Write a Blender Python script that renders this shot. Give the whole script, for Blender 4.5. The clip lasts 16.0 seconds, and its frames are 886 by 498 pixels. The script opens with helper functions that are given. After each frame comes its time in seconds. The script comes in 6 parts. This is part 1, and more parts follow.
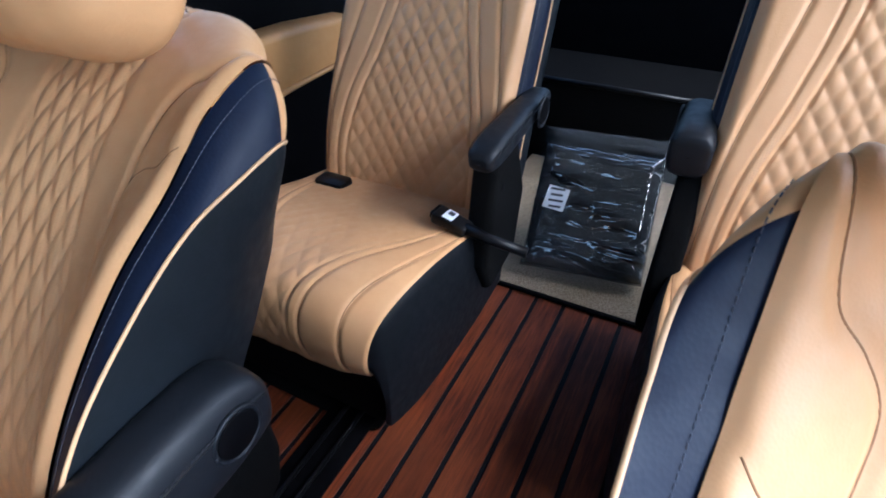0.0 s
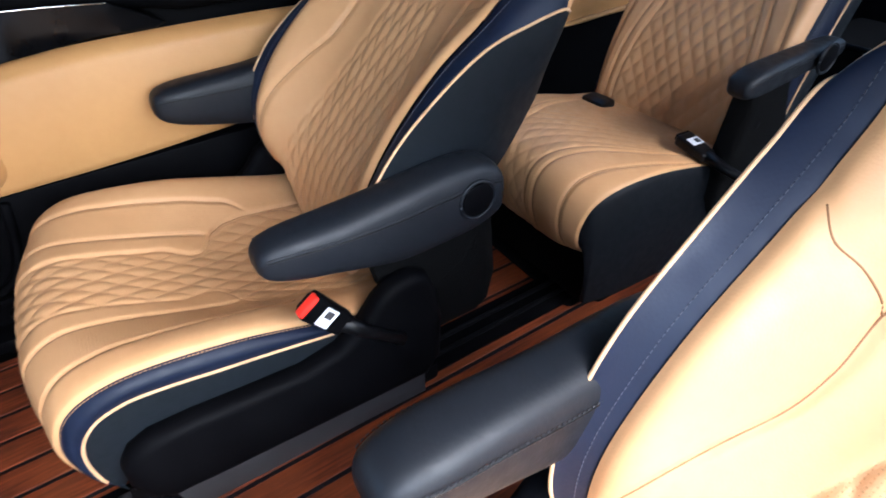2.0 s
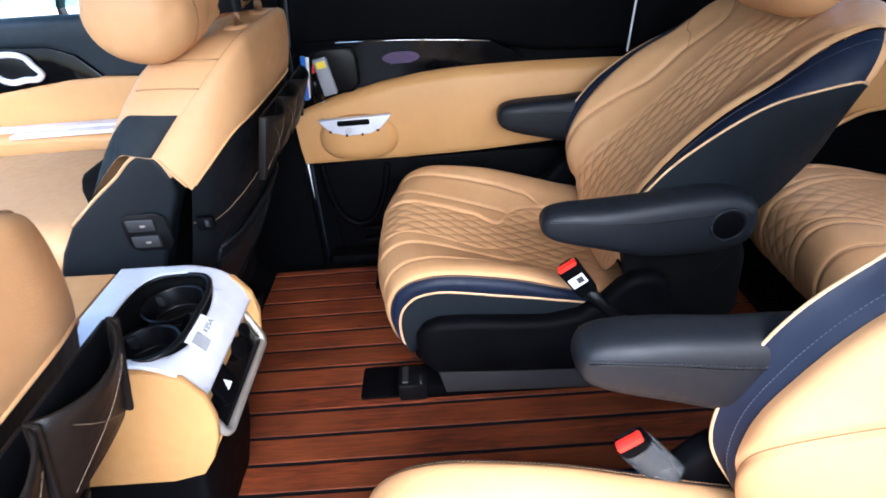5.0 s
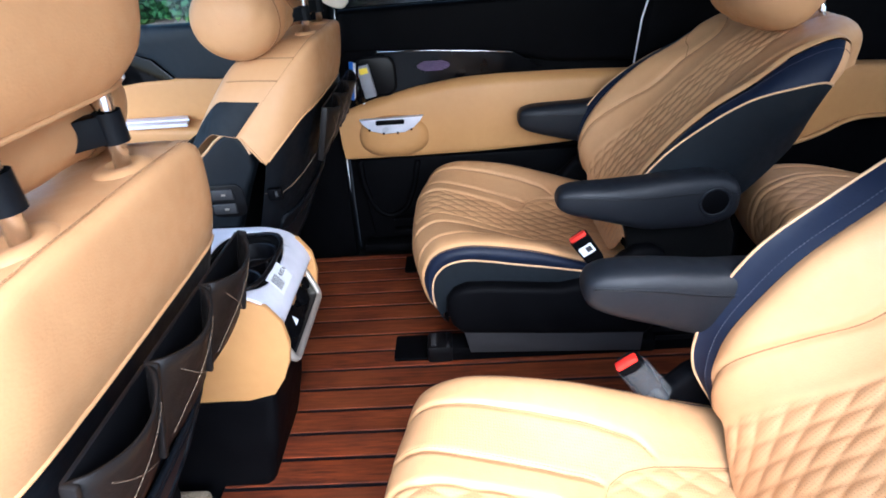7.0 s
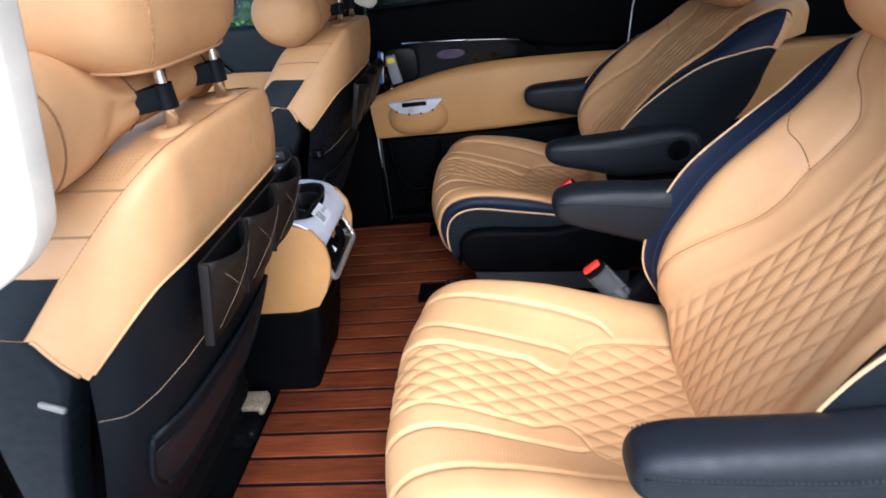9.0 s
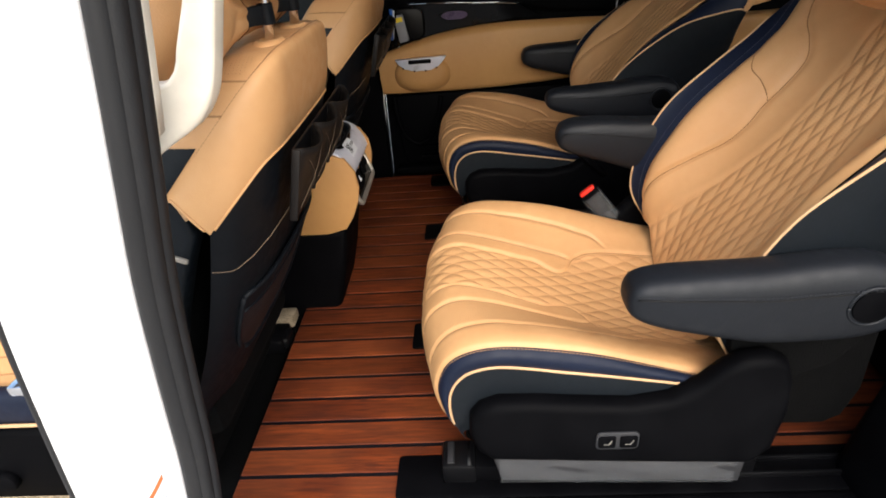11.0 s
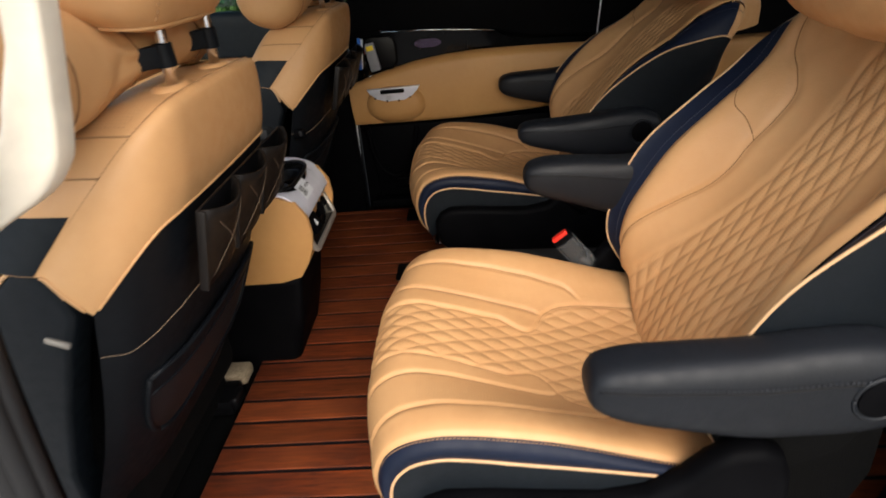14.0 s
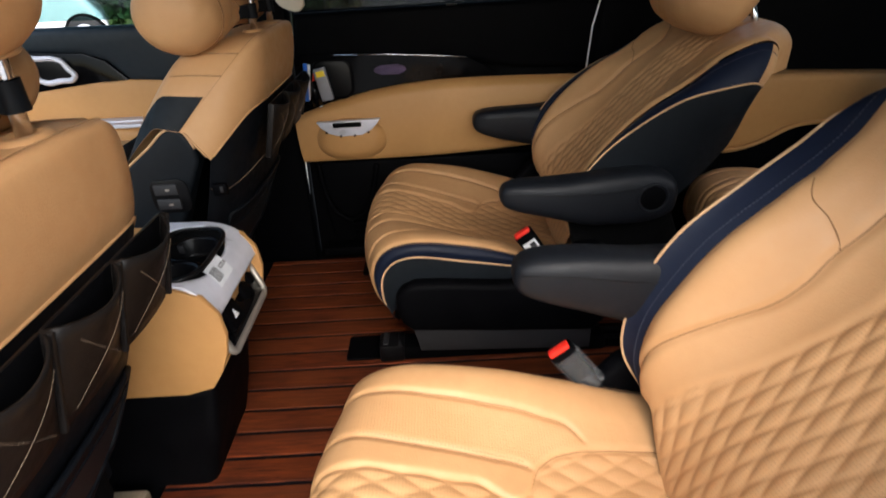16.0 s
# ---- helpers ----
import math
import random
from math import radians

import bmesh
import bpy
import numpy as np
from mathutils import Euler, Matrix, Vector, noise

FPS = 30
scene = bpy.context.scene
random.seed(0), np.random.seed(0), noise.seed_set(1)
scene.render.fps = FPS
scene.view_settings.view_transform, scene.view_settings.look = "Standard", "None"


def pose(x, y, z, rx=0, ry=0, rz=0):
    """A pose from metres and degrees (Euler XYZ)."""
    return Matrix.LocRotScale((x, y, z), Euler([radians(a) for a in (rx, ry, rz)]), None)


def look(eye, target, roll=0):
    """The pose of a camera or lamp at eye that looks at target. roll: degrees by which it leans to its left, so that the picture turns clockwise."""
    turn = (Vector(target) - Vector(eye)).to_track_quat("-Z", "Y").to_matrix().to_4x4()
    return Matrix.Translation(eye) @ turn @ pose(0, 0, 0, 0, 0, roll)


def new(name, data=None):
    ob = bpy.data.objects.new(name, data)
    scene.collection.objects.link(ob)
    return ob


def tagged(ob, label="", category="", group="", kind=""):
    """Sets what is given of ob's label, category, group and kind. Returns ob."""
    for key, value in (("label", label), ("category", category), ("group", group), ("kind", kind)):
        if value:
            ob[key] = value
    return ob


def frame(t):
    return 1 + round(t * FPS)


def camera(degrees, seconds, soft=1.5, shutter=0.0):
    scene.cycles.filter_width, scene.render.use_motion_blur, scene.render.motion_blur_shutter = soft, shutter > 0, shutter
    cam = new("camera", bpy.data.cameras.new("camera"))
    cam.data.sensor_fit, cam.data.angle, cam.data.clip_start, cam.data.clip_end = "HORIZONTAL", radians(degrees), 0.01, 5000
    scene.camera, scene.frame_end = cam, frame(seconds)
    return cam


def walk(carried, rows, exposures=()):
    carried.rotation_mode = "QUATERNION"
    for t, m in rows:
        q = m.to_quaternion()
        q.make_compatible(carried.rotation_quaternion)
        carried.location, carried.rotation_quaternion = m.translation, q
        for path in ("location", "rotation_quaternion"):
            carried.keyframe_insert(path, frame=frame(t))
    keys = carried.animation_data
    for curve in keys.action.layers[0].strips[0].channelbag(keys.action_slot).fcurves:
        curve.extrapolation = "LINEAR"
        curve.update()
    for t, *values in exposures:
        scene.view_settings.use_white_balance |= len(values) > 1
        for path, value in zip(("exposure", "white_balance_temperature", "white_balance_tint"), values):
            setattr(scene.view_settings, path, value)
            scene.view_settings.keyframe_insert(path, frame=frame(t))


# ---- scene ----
cam = camera(77.3, 16.0, 1.7, 0.5)
PATH = [  # seconds, x, y, z, and the turn in degrees
    (0.0, -0.1500, 0.0000, 0.8700, 52.91, 0.47, -152.67),
    (0.5, -0.1933, 0.0396, 0.8609, 52.81, -0.10, -147.08),
    (1.0, -0.2474, 0.0815, 0.8521, 53.62, -0.31, -139.22),
    (1.5, -0.2917, 0.1367, 0.8461, 52.27, 1.45, -129.64),
    (2.0, -0.3365, 0.1756, 0.8384, 51.32, 2.20, -122.89),
    (2.5, -0.3803, 0.1865, 0.8495, 52.38, 2.09, -118.78),
    (3.0, -0.4208, 0.2095, 0.8570, 52.55, 1.55, -113.36),
    (3.5, -0.4787, 0.2422, 0.8781, 54.17, 3.16, -105.93),
    (4.0, -0.5149, 0.2485, 0.8863, 55.80, 3.14, -98.87),
    (4.5, -0.5479, 0.2492, 0.8903, 56.36, 3.83, -93.22),
    (7.0, -0.7781, 0.2920, 0.9014, 60.06, 3.68, -89.78),
    (7.5, -0.8327, 0.2706, 0.8997, 60.37, 4.74, -89.48),
    (8.0, -0.9039, 0.2494, 0.8922, 61.59, 4.53, -88.04),
    (8.5, -0.9844, 0.2243, 0.8910, 61.72, 5.39, -85.87),
    (9.0, -1.0499, 0.2258, 0.8902, 61.07, 6.24, -86.61),
    (9.5, -1.1125, 0.2700, 0.8831, 60.57, 4.81, -87.87),
    (10.0, -1.1789, 0.3078, 0.8795, 60.26, 4.09, -88.27),
    (12.5, -1.2999, 0.3008, 0.8648, 57.55, 5.35, -88.47),
    (13.0, -1.2737, 0.3045, 0.8647, 59.01, 4.64, -89.30),
    (13.5, -1.2221, 0.2804, 0.8670, 59.30, 4.60, -89.67),
    (14.0, -1.1334, 0.2273, 0.8665, 60.96, 4.96, -88.76),
    (14.5, -1.0610, 0.1819, 0.8666, 60.97, 4.49, -87.85),
    (15.0, -0.9981, 0.1714, 0.8648, 60.22, 4.74, -87.46),
    (15.5, -0.8891, 0.1944, 0.8568, 59.88, 3.94, -90.17),
    (16.0, -0.8055, 0.2275, 0.8690, 61.52, 2.68, -91.61),
]
EXPOSURES = [(0.0, 3.00, 4800, 10), (1.5, 2.86, 5100, 10), (2.5, 2.80, 5100, 10), (3.5, 2.70, 5250, 10), (4.5, 2.70, 5100, 10), (7.0, 2.34, 4900, 10), (8.0, 2.04, 4950, 10), (9.0, 1.74, 5050, 10),
             (10.0, 1.50, 5700, 10), (12.5, 0.65, 6300, 10), (13.5, 0.76, 6300, 10), (14.5, 1.16, 6200, 10), (15.2, 1.34, 6000, 10), (16.0, 1.33, 5950, 10)]
walk(cam, [(t, pose(*p)) for t, *p in PATH], EXPOSURES)
SKY, SUN = 0.15, 1.65


# ---- light ----
world = bpy.data.worlds.new("sky")
scene.world = world
world.use_nodes = True
wn = world.node_tree
sky = wn.nodes.new("ShaderNodeTexSky")
sky.sky_type, sky.sun_disc = "NISHITA", False
sky.sun_elevation, sky.sun_rotation = radians(46), radians(-102)
sky.air_density, sky.dust_density, sky.ozone_density = 1.6, 4.0, 1.0
wn.links.new(sky.outputs[0], wn.nodes["Background"].inputs[0])
wn.nodes["Background"].inputs[1].default_value = SKY
sun_data = bpy.data.lights.new("sun", "SUN")
sun_data.energy, sun_data.angle, sun_data.color = SUN, radians(70), (1.0, 0.96, 0.9)
sun = new("sun", sun_data)
sun.matrix_world = look((-4.6, -1.0, 4.75), (0, 0, 0))


# ---- materials ----
def nodes_of(name):
    m = bpy.data.materials.new(name)
    m.use_nodes = True
    t = m.node_tree
    return m, t, t.nodes["Principled BSDF"], t.nodes.new("ShaderNodeTexCoord")


def tex(t, kind, co, scale, **kw):
    n = t.nodes.new(kind)
    t.links.new(co, n.inputs["Vector"])
    n.inputs["Scale"].default_value = scale
    for k, v in kw.items():
        n.inputs[k].default_value = v
    return n


def mix_colour(t, fac, a, b):
    n = t.nodes.new("ShaderNodeMix")
    n.data_type = "RGBA"
    if isinstance(fac, float):
        n.inputs[0].default_value = fac
    else:
        t.links.new(fac, n.inputs[0])
    for i, c in ((6, a), (7, b)):
        if isinstance(c, tuple):
            n.inputs[i].default_value = (*c, 1)
        else:
            t.links.new(c, n.inputs[i])
    return n.outputs[2]


def ramp(t, fac, stops):
    n = t.nodes.new("ShaderNodeValToRGB")
    t.links.new(fac, n.inputs[0])
    e = n.color_ramp.elements
    while len(e) < len(stops):
        e.new(0.5)
    for el, (p, v) in zip(e, stops):
        el.position, el.color = p, (v, v, v, 1)
    return n.outputs[0]


def bump(t, b, height, strength, distance, normal=None):
    n = t.nodes.new("ShaderNodeBump")
    n.inputs["Strength"].default_value, n.inputs["Distance"].default_value = strength, distance
    t.links.new(height, n.inputs["Height"])
    if normal is not None:
        t.links.new(normal, n.inputs["Normal"])
    t.links.new(n.outputs[0], b.inputs["Normal"])
    return n.outputs[0]


def leather(name, base, dark, rough=0.5, grain=420.0, deep=0.0006, spec=0.4):
    """Coated hide: a fine cellular grain, soft creases and a slow drift of colour."""
    m, t, b, co = nodes_of(name)
    o = co.outputs["Object"]
    slow = tex(t, "ShaderNodeTexNoise", o, 7.0, Detail=4.0)
    fine = tex(t, "ShaderNodeTexNoise", o, 60.0, Detail=6.0)
    c = mix_colour(t, ramp(t, slow.outputs["Fac"], [(0.3, 0.0), (0.7, 1.0)]), base, tuple(0.5 * (p + q) for p, q in zip(base, dark)))
    c = mix_colour(t, ramp(t, fine.outputs["Fac"], [(0.35, 0.0), (0.9, 0.28)]), c, dark)
    t.links.new(c, b.inputs["Base Color"])
    cell = tex(t, "ShaderNodeTexVoronoi", o, grain)
    crease = tex(t, "ShaderNodeTexNoise", o, 22.0, Detail=5.0, Distortion=0.6)
    first = bump(t, b, crease.outputs["Fac"], 0.16, 0.0020)
    bump(t, b, cell.outputs["Distance"], 0.20, deep, first)
    t.links.new(ramp(t, fine.outputs["Fac"], [(0.3, rough - 0.07), (0.7, rough + 0.09)]), b.inputs["Roughness"])
    b.inputs["Specular IOR Level"].default_value = spec
    return m


def perforated(name, base, dark):
    """The same hide with rows of small punched holes, laid out along the surface."""
    m, t, b, co = nodes_of(name)
    uv = co.outputs["UV"]
    slow = tex(t, "ShaderNodeTexNoise", co.outputs["Object"], 9.0, Detail=4.0)
    dots = tex(t, "ShaderNodeTexVoronoi", uv, 230.0, Randomness=0.0)
    hole = ramp(t, dots.outputs["Distance"], [(0.13, 0.38), (0.20, 0.0)])
    c = mix_colour(t, ramp(t, slow.outputs["Fac"], [(0.3, 0.0), (0.7, 1.0)]), base, tuple(0.5 * (p + q) for p, q in zip(base, dark)))
    fine = tex(t, "ShaderNodeTexNoise", co.outputs["Object"], 60.0, Detail=6.0)
    c = mix_colour(t, ramp(t, fine.outputs["Fac"], [(0.35, 0.0), (0.9, 0.25)]), c, dark)
    c = mix_colour(t, hole, c, tuple(0.5 * p for p in dark))
    t.links.new(c, b.inputs["Base Color"])
    cell = tex(t, "ShaderNodeTexVoronoi", co.outputs["Object"], 420.0)
    first = bump(t, b, ramp(t, dots.outputs["Distance"], [(0.12, 0.0), (0.24, 1.0)]), 0.35, 0.0006)
    bump(t, b, cell.outputs["Distance"], 0.3, 0.0006, first)
    b.inputs["Roughness"].default_value = 0.5
    b.inputs["Specular IOR Level"].default_value = 0.4
    return m


def plastic(name, base, rough=0.5, grain=900.0, relief=0.3, spec=0.45, metal=0.0, coat=0.0):
    m, t, b, co = nodes_of(name)
    o = co.outputs["Object"]
    n = tex(t, "ShaderNodeTexNoise", o, 18.0, Detail=5.0)
    c = mix_colour(t, ramp(t, n.outputs["Fac"], [(0.35, 0.0), (0.75, 1.0)]), base, tuple(min(1.0, 1.3 * p + 0.0007) for p in base))
    t.links.new(c, b.inputs["Base Color"])
    t.links.new(ramp(t, n.outputs["Fac"], [(0.3, max(0.02, rough - 0.06)), (0.75, rough + 0.08)]), b.inputs["Roughness"])
    if relief:
        g = tex(t, "ShaderNodeTexNoise", o, grain, Detail=2.0)
        bump(t, b, g.outputs["Fac"], relief, 0.0004)
    b.inputs["Specular IOR Level"].default_value, b.inputs["Metallic"].default_value = spec, metal
    b.inputs["Coat Weight"].default_value = coat
    return m


def wood(name):
    """Oiled red-brown teak boards: long grain, darker streaks, and a shade of its own for each board."""
    m, t, b, co = nodes_of(name)
    info = t.nodes.new("ShaderNodeObjectInfo")
    shift = t.nodes.new("ShaderNodeVectorMath")
    shift.operation = "MULTIPLY_ADD"
    t.links.new(info.outputs["Random"], shift.inputs[0])
    shift.inputs[1].default_value = (3.0, 11.0, 5.0)
    t.links.new(co.outputs["Object"], shift.inputs[2])
    mp = t.nodes.new("ShaderNodeMapping")
    mp.inputs["Scale"].default_value = (1.0, 0.07, 1.0)
    t.links.new(shift.outputs[0], mp.inputs["Vector"])
    grain = tex(t, "ShaderNodeTexNoise", mp.outputs[0], 170.0, Detail=8.0, Roughness=0.65, Distortion=0.4)
    streak = tex(t, "ShaderNodeTexNoise", mp.outputs[0], 26.0, Detail=5.0, Distortion=1.2)
    blotch = tex(t, "ShaderNodeTexNoise", shift.outputs[0], 5.0, Detail=3.0)
    c = mix_colour(t, ramp(t, streak.outputs["Fac"], [(0.32, 0.0), (0.68, 1.0)]), (0.082, 0.0165, 0.0055), (0.205, 0.044, 0.0115))
    c = mix_colour(t, ramp(t, grain.outputs["Fac"], [(0.40, 0.88), (0.62, 0.0)]), c, (0.052, 0.014, 0.008))
    c = mix_colour(t, ramp(t, blotch.outputs["Fac"], [(0.4, 0.0), (0.75, 0.5)]), c, (0.240, 0.064, 0.019))
    hue = t.nodes.new("ShaderNodeHueSaturation")
    v = t.nodes.new("ShaderNodeMath")
    v.operation = "MULTIPLY_ADD"
    t.links.new(info.outputs["Random"], v.inputs[0])
    v.inputs[1].default_value, v.inputs[2].default_value = 0.45, 0.72
    t.links.new(v.outputs[0], hue.inputs["Value"])
    t.links.new(c, hue.inputs["Color"])
    t.links.new(hue.outputs[0], b.inputs["Base Color"])
    t.links.new(ramp(t, grain.outputs["Fac"], [(0.3, 0.62), (0.7, 0.46)]), b.inputs["Roughness"])
    b.inputs["Specular IOR Level"].default_value = 0.16
    bump(t, b, grain.outputs["Fac"], 0.25, 0.0008)
    return m


def carpet(name, base, dark, scale=330.0):
    m, t, b, co = nodes_of(name)
    v = tex(t, "ShaderNodeTexVoronoi", co.outputs["Object"], scale)
    n = tex(t, "ShaderNodeTexNoise", co.outputs["Object"], 30.0, Detail=5.0)
    c = mix_colour(t, ramp(t, v.outputs["Distance"], [(0.1, 0.0), (0.7, 1.0)]), base, dark)
    c = mix_colour(t, ramp(t, n.outputs["Fac"], [(0.4, 0.0), (0.8, 0.5)]), c, dark)
    t.links.new(c, b.inputs["Base Color"])
    bump(t, b, v.outputs["Distance"], 0.9, 0.003)
    b.inputs["Roughness"].default_value = 0.95
    b.inputs["Specular IOR Level"].default_value = 0.1
    return m


def clear(name, tint, rough=0.05, alpha=None):
    m, t, b, co = nodes_of(name)
    b.inputs["Base Color"].default_value = (*tint, 1)
    b.inputs["Roughness"].default_value, b.inputs["IOR"].default_value = rough, 1.45
    if alpha is None:
        b.inputs["Transmission Weight"].default_value = 1.0
    else:
        b.inputs["Alpha"].default_value = alpha
        n = tex(t, "ShaderNodeTexNoise", co.outputs["Object"], 26.0, Detail=4.0, Distortion=1.5)
        bump(t, b, n.outputs["Fac"], 0.8, 0.006)
    return m


TAN = (0.57, 0.325, 0.145)
TAN_DARK = (0.47, 0.245, 0.098)
M_TAN = leather("tan_leather", TAN, TAN_DARK, 0.5)
M_PERF = perforated("perforated_tan_leather", TAN, TAN_DARK)
M_PANEL = leather("tan_door_leather", (0.52, 0.275, 0.095), (0.42, 0.21, 0.07), 0.5, 300.0)
M_NAVY = leather("navy_leather", (0.0068, 0.0108, 0.0260), (0.0042, 0.0066, 0.0160), 0.50, 300.0, 0.0005, 0.19)
M_BLACK = leather("black_leather", (0.0042, 0.0055, 0.0078), (0.0025, 0.0032, 0.0044), 0.55, 260.0, 0.0005, 0.15)
M_SIDE = leather("charcoal_side_leather", (0.0058, 0.0082, 0.0112), (0.0036, 0.0050, 0.0068), 0.52, 260.0, 0.0005, 0.20)
M_ARM = leather("armrest_leather", (0.0072, 0.0086, 0.0118), (0.0045, 0.0054, 0.0072), 0.5, 260.0, 0.0005, 0.26)
M_NAVYDOOR = leather("blue_black_door_skin", (0.010, 0.017, 0.024), (0.007, 0.012, 0.018), 0.55, 500.0, 0.0003, 0.3)
M_BROWN = leather("dark_brown_leather", (0.0080, 0.0064, 0.0058), (0.0042, 0.0034, 0.0032), 0.5, spec=0.22)
M_PIPE = leather("cream_piping", (0.58, 0.36, 0.19), (0.46, 0.27, 0.13), 0.5)
M_FRAME = plastic("champagne_trim", (0.34, 0.31, 0.27), 0.35, relief=0.1, metal=0.6)
M_THREAD = plastic("cream_thread", (0.15, 0.105, 0.068), 0.8, relief=0)
M_SEAM = plastic("seam_thread", (0.30, 0.165, 0.072), 0.8, relief=0)
# dark brown for the shade in sewn creases, put into the colour
M_CREASE_SHADE = plastic("seam_crease_shade", (0.20, 0.098, 0.038), 0.8, relief=0)
M_GREY_THREAD = plastic("grey_thread", (0.015, 0.016, 0.020), 0.8, relief=0)
M_BLUE_THREAD = plastic("pale_blue_thread", (0.045, 0.050, 0.068), 0.8, relief=0)
M_PLAST = plastic("black_plastic", (0.0018, 0.0018, 0.0023), 0.55, spec=0.03)
M_GREYP = plastic("grey_plastic", (0.018, 0.018, 0.020), 0.55)
M_SATIN = plastic("satin_black", (0.003, 0.003, 0.0036), 0.36, relief=0.1, spec=0.18)
M_GLOSS = plastic("gloss_black", (0.0025, 0.0025, 0.003), 0.09, relief=0, spec=0.10)
M_MAT = plastic("wrapped_mat", (0.006, 0.007, 0.008), 0.12, relief=0, coat=1.0)
M_RUBBER = plastic("seal_rubber", (0.006, 0.006, 0.007), 0.62, 500.0, 0.5)
M_CHROME = plastic("chrome", (0.72, 0.72, 0.74), 0.14, relief=0, metal=1.0)
M_SILVER = plastic("silver_trim", (0.60, 0.60, 0.66), 0.32, relief=0.1, metal=0.12)
M_WHITE = plastic("white_paint", (0.80, 0.80, 0.81), 0.22, relief=0, coat=0.8)
M_CREAM = plastic("cream_plastic", (0.66, 0.60, 0.50), 0.5, 700.0, 0.2)
M_RED = plastic("red_plastic", (0.66, 0.022, 0.010), 0.4, relief=0)
M_LABEL = plastic("paper_label", (0.72, 0.73, 0.76), 0.6, relief=0)
M_GREYCARD = plastic("grey_card", (0.22, 0.22, 0.24), 0.5, relief=0.1)
M_INK = plastic("printed_ink", (0.03, 0.03, 0.035), 0.7, relief=0)
M_PRINT = plastic("pale_print", (0.30, 0.34, 0.42), 0.7, relief=0)
M_ORANGE = plastic("orange_print", (0.72, 0.12, 0.03), 0.6, relief=0)
# violet glow on the gloss trim, held in plain colour without emission
M_VIOLET = plastic("violet_glow_paint", (0.075, 0.042, 0.115), 0.35, relief=0)
M_YELLOW = plastic("yellow_print", (0.75, 0.55, 0.02), 0.5, relief=0)
M_BLUE = plastic("blue_plastic", (0.03, 0.13, 0.5), 0.4, relief=0)
M_WOOD = wood("teak_boards")
M_CAULK = plastic("black_caulk", (0.003, 0.003, 0.0045), 0.6, spec=0.15)
M_CARPET = carpet("beige_carpet", (0.46, 0.37, 0.26), (0.25, 0.195, 0.125))
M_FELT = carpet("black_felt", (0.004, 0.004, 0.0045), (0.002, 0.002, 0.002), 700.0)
M_HEAD = carpet("headliner", (0.16, 0.152, 0.14), (0.12, 0.115, 0.105), 800.0)
M_MESH = perforated("mesh_fabric", (0.0080, 0.0105, 0.0140), (0.0010, 0.0010, 0.0012))
M_FILM = clear("clear_film", (0.9, 0.92, 0.95), 0.16, 0.035)
M_WRAP = clear("plastic_wrap", (0.75, 0.78, 0.82), 0.10, 0.07)
M_BAG = clear("bag_plastic", (0.6, 0.65, 0.7), 0.06, 0.06)
M_GLASS = clear("tinted_glass", (0.22, 0.38, 0.38), 0.0)
M_PRIV = plastic("privacy_glass", (0.010, 0.012, 0.014), 0.05, relief=0)
M_PRIV.node_tree.nodes["Principled BSDF"].inputs["Alpha"].default_value = 0.80
M_REARGLASS = plastic("rear_glass", (0.010, 0.012, 0.014), 0.05, relief=0)
M_REARGLASS.node_tree.nodes["Principled BSDF"].inputs["Alpha"].default_value = 0.30
M_LEAF = leather("foliage", (0.045, 0.11, 0.02), (0.02, 0.05, 0.01), 0.6, 60.0, 0.002)
M_BARK = leather("bark", (0.09, 0.065, 0.045), (0.05, 0.035, 0.025), 0.9, 40.0, 0.006)
M_PAVE = carpet("concrete", (0.42, 0.40, 0.37), (0.31, 0.295, 0.27), 60.0)


# ---- geometry helpers ----
def part(name, me, material, parent=None, label=""):
    """Links a mesh (or a bmesh) as one object under a thing or a part."""
    if isinstance(me, bmesh.types.BMesh):
        data = bpy.data.meshes.new(name)
        bmesh.ops.recalc_face_normals(me, faces=me.faces)
        me.to_mesh(data)
        me.free()
        me = data
    if not me.materials:
        me.materials.append(material)
    ob = new(name, me)
    ob.parent = parent
    if label:
        ob["label"] = label
    return ob


def thing(name, label, category, group="", at=(0, 0, 0), kind=""):
    ob = new(name)
    ob.location = at
    return tagged(ob, label, category, group, kind)


def smooth(me, angle=40):
    me.polygons.foreach_set("use_smooth", [True] * len(me.polygons))
    if angle < 180:
        me.set_sharp_from_angle(angle=radians(angle))
    return me


def grid(P, name="sheet", uv=None, wrap=False, flip=False):
    """A mesh over a (rows, columns, 3) array of points."""
    P = np.asarray(P, float)
    r, c = P.shape[:2]
    idx = np.arange(r * c).reshape(r, c)
    if wrap:
        idx = np.concatenate([idx, idx[:, :1]], 1)
    q = np.stack([idx[:-1, :-1], idx[:-1, 1:], idx[1:, 1:], idx[1:, :-1]], -1).reshape(-1, 4)
    if flip:
        q = q[:, ::-1]
    me = bpy.data.meshes.new(name)
    me.from_pydata(P.reshape(-1, 3).tolist(), [], q.tolist())
    if uv is not None:
        layer = me.uv_layers.new(name="uv")
        flat = np.asarray(uv, float).reshape(-1, 2)
        vi = np.zeros(len(me.loops), np.int32)
        me.loops.foreach_get("vertex_index", vi)
        layer.data.foreach_set("uv", flat[vi].ravel())
    return smooth(me, 180)


